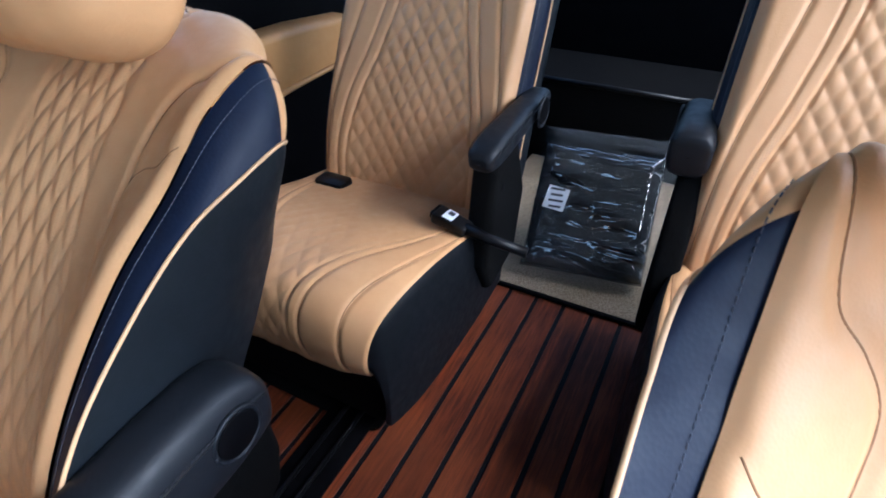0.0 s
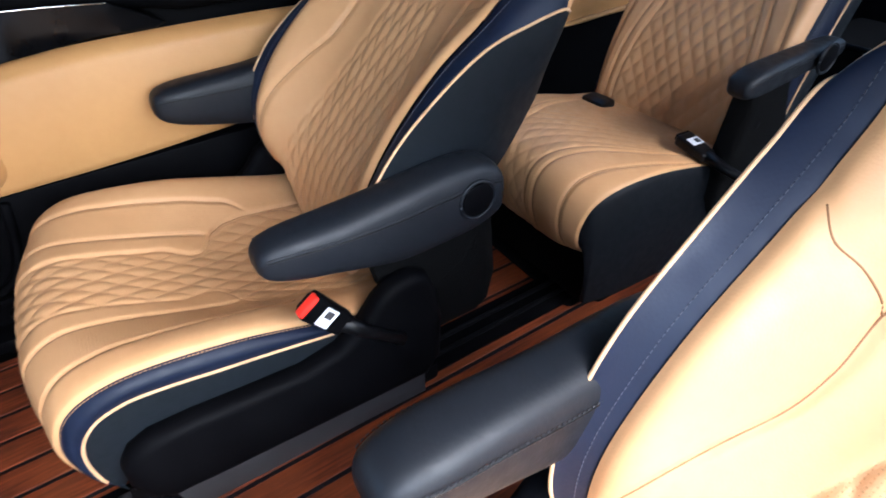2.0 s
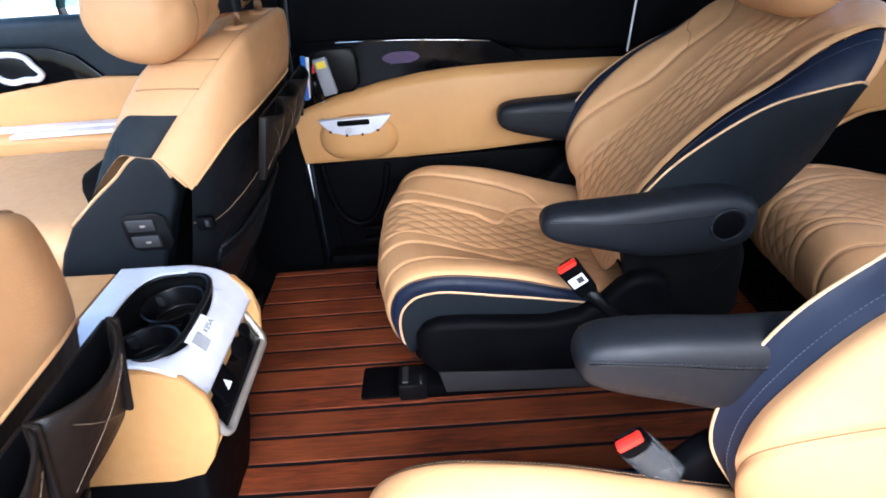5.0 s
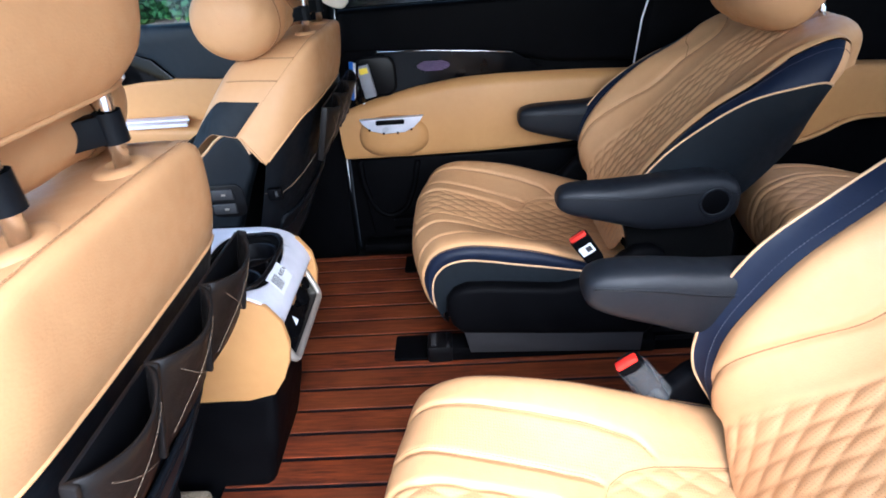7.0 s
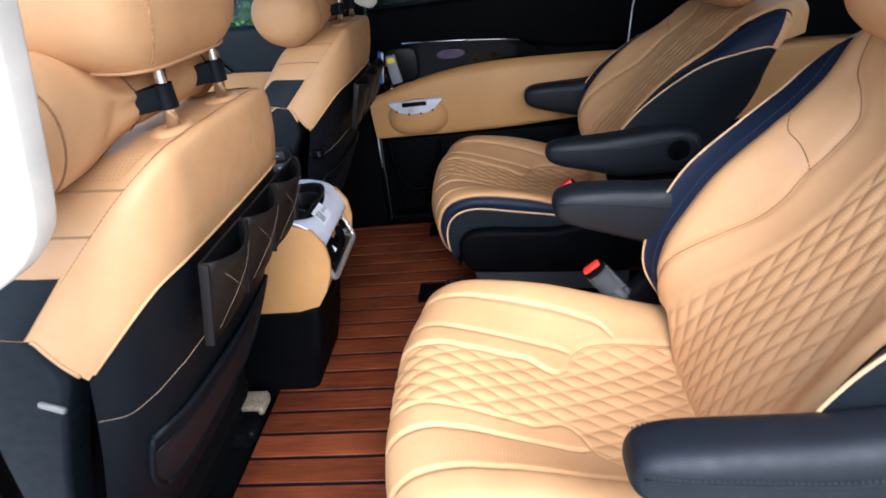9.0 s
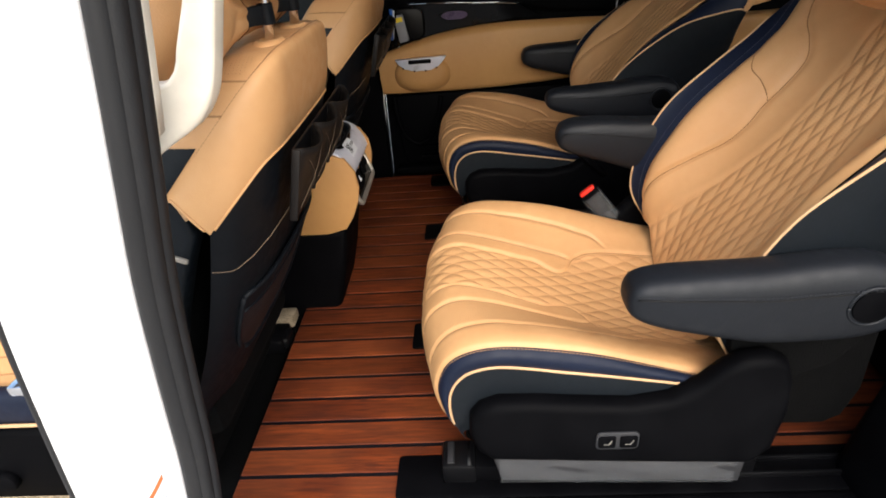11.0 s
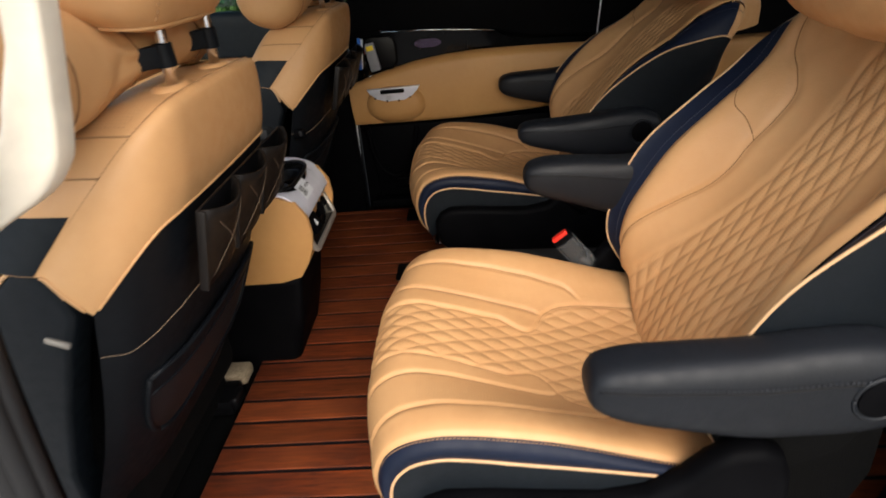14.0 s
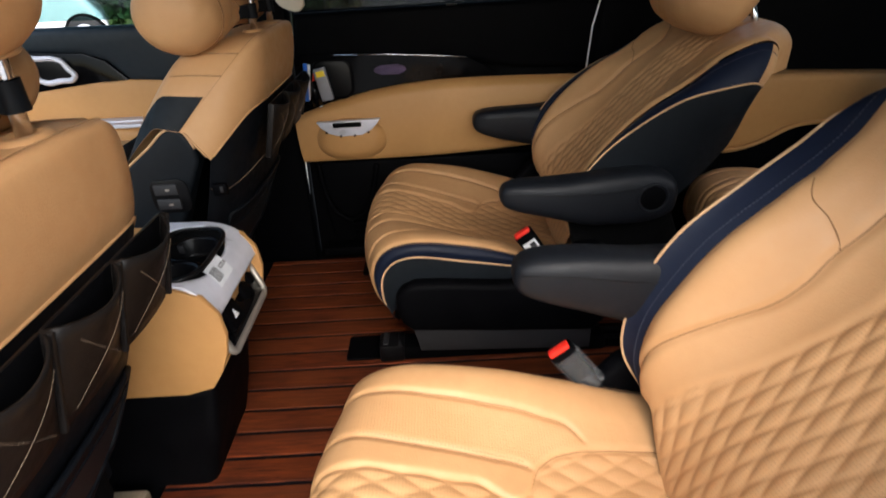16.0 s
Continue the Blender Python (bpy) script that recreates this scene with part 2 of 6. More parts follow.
def curve(knots, n):
    """n points along a smooth line through the knots, even in length."""
    K = np.asarray(knots, float)
    d = np.r_[0, np.cumsum(np.linalg.norm(np.diff(K, axis=0), axis=1))]
    u = np.linspace(0, d[-1], n)
    T = np.gradient(K, d, axis=0)
    i = np.clip(np.searchsorted(d, u, "right") - 1, 0, len(d) - 2)
    h = (d[i + 1] - d[i])[:, None]
    s = ((u - d[i]) / h[:, 0])[:, None]
    return ((2 * s**3 - 3 * s**2 + 1) * K[i] + (s**3 - 2 * s**2 + s) * h * T[i]
            + (-2 * s**3 + 3 * s**2) * K[i + 1] + (s**3 - s**2) * h * T[i + 1])


def along(xs, ys, x):
    """Values ys at stations xs, smoothly taken at x."""
    xs, ys, x = np.asarray(xs, float), np.asarray(ys, float), np.asarray(x, float)
    T = np.gradient(ys, xs)
    i = np.clip(np.searchsorted(xs, x, "right") - 1, 0, len(xs) - 2)
    h = xs[i + 1] - xs[i]
    s = np.clip((x - xs[i]) / h, 0, 1)
    return ((2 * s**3 - 3 * s**2 + 1) * ys[i] + (s**3 - 2 * s**2 + s) * h * T[i]
            + (-2 * s**3 + 3 * s**2) * ys[i + 1] + (s**3 - s**2) * h * T[i + 1])


def tube(pts, r, n=8, name="tube"):
    """A round cord along a line of points."""
    p = np.asarray(pts, float)
    t = np.gradient(p, axis=0)
    t /= np.linalg.norm(t, axis=1)[:, None] + 1e-12
    up = np.array([0.31, 0.22, 0.92])
    a = np.cross(t, up)
    a /= np.linalg.norm(a, axis=1)[:, None] + 1e-12
    b = np.cross(t, a)
    ang = np.linspace(0, 2 * math.pi, n, endpoint=False)
    rr = np.full(len(p), r) if np.isscalar(r) else np.asarray(r)
    ring = p[:, None] + rr[:, None, None] * (np.cos(ang)[None, :, None] * a[:, None] + np.sin(ang)[None, :, None] * b[:, None])
    ends = np.concatenate([np.repeat(p[:1, None], n, 1), ring, np.repeat(p[-1:, None], n, 1)])
    return grid(ends, name, wrap=True)


def dashes(pts, length=0.0032, gap=0.0022, w=0.0006, name="stitches"):
    """Single stitches of thread along a line of points."""
    p = np.asarray(pts, float)
    d = np.r_[0, np.cumsum(np.linalg.norm(np.diff(p, axis=0), axis=1))]
    n = max(1, int(d[-1] / (length + gap)))
    V, F = [], []
    for k in range(n):
        s0 = k * (length + gap)
        a, b = [np.array([np.interp(s, d, p[:, i]) for i in range(3)]) for s in (s0, s0 + length)]
        t = (b - a) / (np.linalg.norm(b - a) + 1e-9)
        u = np.cross(t, (0.2, 0.3, 0.93))
        u /= np.linalg.norm(u) + 1e-9
        v = np.cross(t, u)
        o = len(V)
        for e in (a, b):
            V += [tuple(e + w * (c * u + s * v)) for c, s in ((1, 1), (-1, 1), (-1, -1), (1, -1))]
        F += [(o + i, o + (i + 1) % 4, o + 4 + (i + 1) % 4, o + 4 + i) for i in range(4)] + [(o + 3, o + 2, o + 1, o), (o + 4, o + 5, o + 6, o + 7)]
    me = bpy.data.meshes.new(name)
    me.from_pydata(V, [], F)
    return me


def box(sx, sy, sz, bevel=0.004, at=(0, 0, 0), seg=2, m=None):
    """A block with rounded edges, its middle at the given place."""
    bm = bmesh.new()
    bmesh.ops.create_cube(bm, size=1, matrix=Matrix.Diagonal((sx, sy, sz, 1)))
    if bevel:
        bmesh.ops.bevel(bm, geom=bm.edges[:], offset=min(bevel, 0.49 * min(sx, sy, sz)), segments=seg, profile=0.5, affect="EDGES")
    bmesh.ops.transform(bm, matrix=Matrix.Translation(at) @ (m or Matrix()), verts=bm.verts)
    return bm


def slab(outline, depth, axis="x", at=0.0, bevel=0.004, seg=2):
    """A plate cut to an outline: (y, z) for axis x, (x, z) for y, (x, y) for z; from at to at + depth."""
    bm = bmesh.new()
    put = {"x": lambda a, b, c: (c, a, b), "y": lambda a, b, c: (a, c, b), "z": lambda a, b, c: (a, b, c)}[axis]
    lo = [bm.verts.new(put(a, b, at)) for a, b in outline]
    hi = [bm.verts.new(put(a, b, at + depth)) for a, b in outline]
    n = len(lo)
    bm.faces.new(lo)
    bm.faces.new(hi[::-1])
    for i in range(n):
        bm.faces.new((lo[i], hi[i], hi[(i + 1) % n], lo[(i + 1) % n]))
    bmesh.ops.recalc_face_normals(bm, faces=bm.faces)
    if bevel:
        rim = [e for e in bm.edges if abs(sum((1 if v in lo else -1) for v in e.verts)) == 2]
        bmesh.ops.bevel(bm, geom=rim, offset=bevel, segments=seg, profile=0.5, affect="EDGES", clamp_overlap=True)
    return bm


def oval(cx, cy, rx, ry, power=2.0, n=32):
    return [(cx + rx * math.copysign(abs(math.cos(a)) ** (2 / power), math.cos(a)), cy + ry * math.copysign(abs(math.sin(a)) ** (2 / power), math.sin(a)))
            for a in np.linspace(0, 2 * math.pi, n, endpoint=False)]


def rounded(x0, y0, x1, y1, r, n=5):
    pts = []
    for cx, cy, a0 in ((x1 - r, y1 - r, 0), (x0 + r, y1 - r, 90), (x0 + r, y0 + r, 180), (x1 - r, y0 + r, 270)):
        pts += [(cx + r * math.cos(radians(a0 + 90 * i / n)), cy + r * math.sin(radians(a0 + 90 * i / n))) for i in range(n + 1)]
    return pts


def disc(r, depth, at, axis="x", bevel=0.002, n=28):
    c = {"x": (at[1], at[2]), "y": (at[0], at[2]), "z": (at[0], at[1])}[axis]
    return slab(oval(*c, r, r, 2.0, n), depth, axis, at["xyz".index(axis)], bevel)


def shaded(bm, name="piece", angle=35):
    """A bmesh turned into a mesh with smooth shading over its rounded edges."""
    bmesh.ops.recalc_face_normals(bm, faces=bm.faces)
    me = bpy.data.meshes.new(name)
    bm.to_mesh(me)
    bm.free()
    return smooth(me, angle)


def rings(stations, centre, n=40, power=2.4, axis="y", name="body"):
    """A closed body through superellipse rings. Stations: place along the axis, middle u, middle v, half u, half v."""
    S = np.asarray(stations, float)
    ang = np.linspace(0, 2 * math.pi, n, endpoint=False)
    cu = np.sign(np.cos(ang)) * np.abs(np.cos(ang)) ** (2 / power)
    cv = np.sign(np.sin(ang)) * np.abs(np.sin(ang)) ** (2 / power)
    u = S[:, 1, None] + S[:, 3, None] * cu
    v = S[:, 2, None] + S[:, 4, None] * cv
    w = np.repeat(S[:, :1], n, 1)
    P = np.stack({"y": (u, w, v), "z": (u, v, w), "x": (w, u, v)}[axis], -1) + np.asarray(centre, float)
    return grid(P, name, wrap=True)


# ---- seats ----
def groove(x, at, wide=0.0028):
    return np.exp(-0.5 * ((np.abs(x) - at) / wide) ** 2)


def diamonds(x, s, wx, ws):
    a, b = x / wx + s / ws, x / wx - s / ws
    return np.abs(np.sin(math.pi * a) * np.sin(math.pi * b)) ** 0.62


def cushion(parent):
    """The captain seat's cushion: a dished top with bolsters, channels that splay round a quilted middle, a navy band, piping and a navy side."""
    # side lines from the front's lower edge over the nose to the rear: middle, upper edge of the band, piping, lower edge
    mid = [(0.335, 0.140), (0.378, 0.165), (0.402, 0.200), (0.412, 0.245), (0.403, 0.290), (0.378, 0.316), (0.345, 0.324), (0.300, 0.313), (0.250, 0.294), (0.195, 0.272), (0.124, 0.246), (0.043, 0.226), (-0.05, 0.208), (-0.13, 0.197)]
    top = [(0.345, 0.165), (0.365, 0.190), (0.374, 0.216), (0.378, 0.248), (0.372, 0.278), (0.358, 0.303), (0.333, 0.320), (0.295, 0.329), (0.250, 0.328), (0.190, 0.319), (0.130, 0.306), (0.050, 0.281), (-0.03, 0.256), (-0.11, 0.234)]
    pipe = [(0.345, 0.165), (0.355, 0.182), (0.360, 0.200), (0.361, 0.232), (0.355, 0.259), (0.342, 0.279), (0.322, 0.293), (0.288, 0.300), (0.245, 0.296), (0.190, 0.286), (0.125, 0.275), (0.050, 0.261), (-0.01, 0.250), (-0.09, 0.238)]
    foot = [(0.335, 0.140), (0.343, 0.152), (0.343, 0.162), (0.335, 0.168), (0.320, 0.172), (0.300, 0.175), (0.280, 0.175), (0.250, 0.175), (0.220, 0.175), (0.180, 0.175), (0.120, 0.180), (0.050, 0.190), (-0.01, 0.200), (-0.09, 0.200)]
    nv, nx = 250, 230
    k = np.arange(len(mid))
    dense = np.linspace(0, len(mid) - 1, 800)
    line = lambda K, u: np.stack([along(k, np.asarray(K, float)[:, i], u) for i in (0, 1)], 1)
    arc = np.r_[0, np.cumsum(np.linalg.norm(np.diff(line(mid, dense), axis=0), axis=1))]
    s = np.linspace(0, arc[-1], nv)
    u = np.interp(s, arc, dense)
    c, t, p, q = (line(K, u) for K in (mid, top, pipe, foot))
    f = np.linspace(-1, 1, nx)
    h = along([0, 0.25, 0.45, 0.65, 0.82, 0.93, 1.0], [0, 0.03, 0.17, 0.50, 0.84, 0.97, 1.0], np.abs(f))
    crest = along([0, 0.45, 0.70, 0.86, 0.95, 1.0], [0, 0.0, 0.004, 0.006, 0.004, 0], np.abs(f))
    P = np.zeros((nv, nx, 3))
    P[..., 0] = 0.240 * f
    for i in (0, 1):
        P[..., 1 + i] = c[:, i, None] * (1 - h) + t[:, i, None] * h
    X, S = np.meshgrid(0.240 * f, s)
    Y = P[..., 1].copy()
    N = np.cross(np.gradient(P, axis=0), np.gradient(P, axis=1))
    N /= np.linalg.norm(N, axis=2)[..., None] + 1e-9
    N *= np.sign(N[nv // 2, nx // 2, 2])
    quilt_edge = along([-0.2, -0.06, 0.0, 0.06, 0.10, 0.118, 0.128, 0.20, 0.30, 0.37, 0.5], [0.150, 0.145, 0.141, 0.133, 0.117, 0.100, 0.078, 0.072, 0.067, 0.067, 0.067], Y)
    second = along([-0.2, 0.122, 0.128, 0.18, 0.32, 0.385, 0.5], [0.104, 0.104, 0.106, 0.109, 0.111, 0.118, 0.118], Y)
    third = along([-0.2, 0.04, 0.06, 0.10, 0.20, 0.30, 0.37, 0.5], [0.142, 0.146, 0.164, 0.174, 0.181, 0.186, 0.191, 0.191], Y)
    ahead, apart_ = 1 / (1 + np.exp(-(Y - 0.126) / 0.003)), 1 / (1 + np.exp(-(Y - 0.046) / 0.004))
    A = np.abs(X)
    inside = 1 / (1 + np.exp((A - quilt_edge) / 0.0020))
    d = inside * 0.0032 * diamonds(X, S, 0.031, 0.062)
    ridge = np.clip((A - quilt_edge) / np.maximum(second - quilt_edge, 0.004), 0, 1)
    d += (1 - inside) * (0.0036 + ahead * 0.0006 * np.sin(math.pi * ridge))
    cut = lambda at, wide: np.exp(-0.5 * ((A - at) / wide) ** 2)
    d -= 0.0038 * cut(quilt_edge, 0.0030) + ahead * 0.0044 * cut(second, 0.0030) + apart_ * 0.0042 * cut(third, 0.0032)
    wrinkle = np.array([[noise.noise(Vector((x * 16, y * 22, 1.0))) for x, y in zip(r, w)] for r, w in zip(X[::5, ::5], Y[::5, ::5])])
    rr, cc = np.arange(nv) / 5, np.arange(nx) / 5
    wrinkle = np.stack([np.interp(cc, np.arange(wrinkle.shape[1]), np.array([np.interp(v, np.arange(len(wrinkle)), wrinkle[:, j]) for j in range(wrinkle.shape[1])])) for v in rr])
    d += crest + 0.0013 * wrinkle * (1 - inside)
    fade = np.clip((1 - np.abs(f)) / 0.02, 0, 1)
    P += N * (d * fade)[..., None]
    me = grid(P, "top", np.stack([X, S], -1))
    me.materials.append(M_TAN)
    me.materials.append(M_PERF)
    hole = ((A < quilt_edge - 0.004) | ((A > second + 0.006) & (A < third - 0.006)) | ((Y < 0.12) & (A < third - 0.006)))[:-1, :-1]
    me.polygons.foreach_set("material_index", hole.ravel().astype(np.int32))
    body = part("cushion", me, M_TAN, parent)
    rows = np.arange(nv)
    def sewn(xs, keep, side, lift, r=None):
        pts = np.array([[np.interp(side * xv, X[i], P[i, :, j] + N[i, :, j] * lift) for j in range(3)] for i, xv in zip(rows[keep], xs[keep])])
        if r:
            # dark cord paints the shade that lies in the groove
            part("seam", tube(pts, r, 6), M_CREASE_SHADE, body)
        else:
            part("stitching", dashes(pts, 0.0034, 0.0020, 0.0005), M_SEAM, body)
    for side in (-1, 1):
        j = nx // 2 + int(side * 0.34 * nx / 2)
        yl = Y[:, j]
        sewn(second[:, j], (yl > 0.126) & (s > 0.06), side, -0.0002, 0.0009)
        sewn(third[:, j], (yl > 0.050) & (s > 0.06), side, -0.0002, 0.0008)
        sewn(second[:, j] + 0.0045, (yl > 0.130) & (s > 0.06), side, 0.0004)
        sewn(quilt_edge[:, j], (yl < 0.128) & (s > 0.06), side, -0.0002, 0.0009)
    # band, piping and side
    for side in (-1, 1):
        def strip(a, b, xa, xb, n, puff):
            g = np.linspace(0, 1, n)[None, :]
            out = [side * (xa + (xb - xa) * g ** 0.6 + 0 * a[:, :1])] + [a[:, i, None] * (1 - g) + b[:, i, None] * g for i in (0, 1)]
            Q = np.stack(out, -1)
            Q[..., 0] += side * puff * np.sin(math.pi * g)
            Q[..., 2] += 0.35 * puff * np.sin(math.pi * g)
            return Q
        part("band", grid(strip(t, p, 0.2396, 0.2500, 14, 0.006), "band"), M_NAVY, parent, "dark navy leather band")
        cord = np.stack([0 * s + side * 0.2510, p[:, 0], p[:, 1]], 1)
        part("piping", tube(cord[int(np.argmax(s > 0.055)):-6], 0.0023), M_PIPE, parent, "cream leather piping")
        # darker leather than the band: shade of the downward side put into its colour
        part("skirt", grid(strip(p, q, 0.2500, 0.2490, 12, 0.004), "skirt"), M_SIDE, parent, "dark navy leather side")
        seam_line = np.stack([0 * s + side * 0.2425, t[:, 0] * 0.9 + p[:, 0] * 0.1, t[:, 1] * 0.9 + p[:, 1] * 0.1 + 0.0018], 1)
        part("stitching", dashes(seam_line[30:-6], 0.0034, 0.0020, 0.0005), M_SEAM, body)
    under = np.stack([np.stack([0 * s + x, q[:, 0] - 0.004, q[:, 1] - 0.004], 1) for x in (-0.246, 0, 0.246)], 1)
    part("underside", grid(under, "underside"), M_FELT, parent)
    return body


def rear_cushion(parent):
    """The rear seat's cushion: a plain sewn top whose channels fan out towards the front, with black sides."""
    mid = [(-0.510, 0.120), (-0.470, 0.145), (-0.448, 0.190), (-0.440, 0.240), (-0.450, 0.283), (-0.482, 0.308), (-0.540, 0.316), (-0.62, 0.304), (-0.70, 0.284), (-0.78, 0.262), (-0.86, 0.244), (-0.93, 0.232)]
    top = [(-0.520, 0.140), (-0.480, 0.160), (-0.462, 0.190), (-0.462, 0.225), (-0.476, 0.260), (-0.505, 0.284), (-0.555, 0.296), (-0.63, 0.292), (-0.71, 0.277), (-0.79, 0.256), (-0.87, 0.240), (-0.93, 0.230)]
    nv, nx = 170, 150
    k = np.arange(len(mid))
    dense = np.linspace(0, len(mid) - 1, 600)
    line = lambda K, u: np.stack([along(k, np.asarray(K, float)[:, i], u) for i in (0, 1)], 1)
    arc = np.r_[0, np.cumsum(np.linalg.norm(np.diff(line(mid, dense), axis=0), axis=1))]
    s = np.linspace(0, arc[-1], nv)
    u = np.interp(s, arc, dense)
    c, t = line(mid, u), line(top, u)
    wide = along(k, [0.180, 0.184, 0.187, 0.190, 0.196, 0.204, 0.212, 0.216, 0.218, 0.218, 0.215, 0.212], u)
    f = np.linspace(-1, 1, nx)
    h = np.abs(f) ** 3.2
    P = np.zeros((nv, nx, 3))
    P[..., 0] = wide[:, None] * f
    for i in (0, 1):
        P[..., 1 + i] = c[:, i, None] * (1 - h) + t[:, i, None] * h
    X, S = P[..., 0].copy(), np.repeat(s[:, None], nx, 1)
    Y, A = P[..., 1].copy(), np.abs(P[..., 0])
    N = np.cross(np.gradient(P, axis=0), np.gradient(P, axis=1))
    N /= np.linalg.norm(N, axis=2)[..., None] + 1e-9
    N *= np.sign(N[nv // 2, nx // 2, 2])
    lines = [along([-0.95, -0.80, -0.68, -0.56, -0.48, -0.42], v, Y) for v in ([0.180, 0.172, 0.140, 0.085, 0.056, 0.050], [0.190, 0.182, 0.158, 0.108, 0.080, 0.074], [0.215, 0.212, 0.200, 0.172, 0.150, 0.142])]
    inside = 1 / (1 + np.exp((A - lines[0]) / 0.0022))
    d = inside * 0.0024 * diamonds(X, S, 0.034, 0.066) * np.clip((Y + 0.75) / 0.2, 0.25, 1) + (1 - inside) * 0.0038
    for at in lines:
        d -= 0.0032 * np.exp(-0.5 * ((A - at) / 0.0026) ** 2)
    wr = np.array([[noise.noise(Vector((x * 20, y * 12 + x * 9, 3.0))) for x, y in zip(a, b)] for a, b in zip(X, Y)])
    d += 0.0014 * wr
    P += N * (d * np.clip((1 - np.abs(f)) / 0.02, 0, 1))[..., None]
    body = part("cushion", grid(P, "top", np.stack([X, S], -1)), M_TAN, parent)
    for side in (-1, 1):
        j = nx // 2 + side * nx // 5
        for at in lines[1:]:
            pts = np.array([[np.interp(side * at[i, j], X[i], P[i, :, q]) for q in range(3)] for i in range(14, nv - 20)])
            # the channels' crease shade, drawn as a dark cord
            part("seam", tube(pts, 0.0008, 6), M_CREASE_SHADE, body)
        g = np.linspace(0, 1, 16)[None, :]
        lowest = np.stack([np.minimum(t[:, 0], -0.475) - 0.004, 0.035 + 0 * s], 1)
        Q = np.stack([side * (wide[:, None] + 0.012 * g ** 0.5 + 0.008 * np.sin(math.pi * g)), t[:, :1] * (1 - g) + lowest[:, :1] * g, t[:, 1:] * (1 - g ** 1.4) + lowest[:, 1:] * g ** 1.4], -1)
        part("side", grid(Q, "side"), M_BLACK, parent, "black leather cushion side")
    return body


def backrest(parent, C, F, B, E, R, xe, row):
    """The backrest. Side lines from bottom to top: middle C, crest of the bolsters F, sewn edge B, piping E, rear edge R; xe: half width."""
    nt, nx = 220, 180
    k = np.arange(len(C))
    u = np.linspace(0, len(C) - 1, nt)
    line = lambda K: np.stack([along(k, np.asarray(K, float)[:, i], u) for i in (0, 1)], 1)
    c, f, b, e, r = (line(K) for K in (C, F, B, E, R))
    f = 0.55 * f + 0.45 * b
    w = along(k, xe, u)
    s = np.r_[0, np.cumsum(np.linalg.norm(np.diff(c, axis=0), axis=1))]
    fr = np.linspace(-1, 1, nx)
    kn = np.array([0, 0.34, 0.64, 0.87, 0.95, 1.0]) if row == 2 else np.array([0, 0.36, 0.6, 0.84, 0.945, 1.0])
    tc = np.gradient(c, axis=0)
    tc /= np.linalg.norm(tc, axis=1)[:, None]
    nrm = np.stack([tc[:, 1], -tc[:, 0]], 1)
    P = np.zeros((nt, nx, 3))
    for i in range(nt):
        K = np.stack([c[i], c[i] + 0.04 * (f[i] - c[i]), c[i] + (0.18 if row == 2 else 0.22) * (f[i] - c[i]), f[i], 0.55 * f[i] + 0.45 * b[i] + 0.004 * nrm[i], b[i]])
        P[i, :, 0] = fr * w[i]
        P[i, :, 1] = along(kn, K[:, 0], np.abs(fr))
        P[i, :, 2] = along(kn, K[:, 1], np.abs(fr))
    # soft padding: the fold between bolster and middle is rounded
    gauss = np.exp(-0.5 * (np.arange(-30, 31) / 12.0) ** 2)
    gauss /= gauss.sum()
    firm = np.clip((np.abs(fr) - 0.72) / 0.24, 0, 1)
    firm = firm * firm * (3 - 2 * firm)
    for q in (1, 2):
        for i in range(nt):
            soft_row = np.convolve(np.pad(P[i, :, q], 30, "reflect", reflect_type="odd"), gauss, "valid")
            P[i, :, q] = firm * P[i, :, q] + (1 - firm) * soft_row
    X, S = np.meshgrid(fr, s)
    X = X * w[:, None]
    v = (S / s[-1])
    if row == 2:
        third = along([0, 0.12, 0.23, 0.32, 0.42, 0.47, 0.52, 0.58, 0.65, 0.71, 0.77, 0.83, 0.9, 1.0], [0.208, 0.207, 0.201, 0.188, 0.163, 0.145, 0.138, 0.137, 0.132, 0.133, 0.150, 0.174, 0.188, 0.19], v)
        second = along([0, 0.10, 0.22, 0.37, 0.50, 0.70, 1.0], [0.168, 0.164, 0.142, 0.100, 0.074, 0.062, 0.056], v)
        edge = second
    else:
        edge = along([0, 0.10, 0.25, 0.42, 0.58, 0.8, 1.0], [0.150, 0.152, 0.136, 0.098, 0.070, 0.055, 0.05], v)
        second = along([0, 0.10, 0.25, 0.42, 0.58, 0.8, 1.0], [0.168, 0.172, 0.160, 0.124, 0.098, 0.085, 0.08], v)
        third = along([0, 0.12, 0.30, 0.48, 0.64, 1.0], [0.20, 0.198, 0.188, 0.160, 0.136, 0.12], v)
    low = np.clip(v / 0.03, 0, 1)
    quilt = second if row == 2 else edge
    inside = 1 / (1 + np.exp((np.abs(X) - quilt) / 0.0022)) / (1 + np.exp((v - 0.93) / 0.01))
    d = inside * (0.0042 * diamonds(X, S, 0.026, 0.080) if row == 2 else 0.0040 * diamonds(X, S, 0.036, 0.050)) + (1 - inside) * 0.0038
    if row == 3:
        d -= 0.0046 * groove(X, edge, 0.0024) + 0.0042 * groove(X, second, 0.0024)
    else:
        d -= 0.0016 * groove(X, second, 0.0040)
    d -= 0.0044 * groove(X, third, 0.0040)
    if row == 2:  # the short seam that runs out to the bolster's edge
        tilt = 0.595 + 0.16 * np.clip((np.abs(X) - 0.137) / 0.065, 0, 1) ** 0.8
        d -= 0.0018 * np.exp(-0.5 * ((v - tilt) / 0.012) ** 2) * (np.abs(X) > third)
    d *= low
    N = np.cross(np.gradient(P, axis=1), np.gradient(P, axis=0))
    N /= np.linalg.norm(N, axis=2)[..., None] + 1e-9
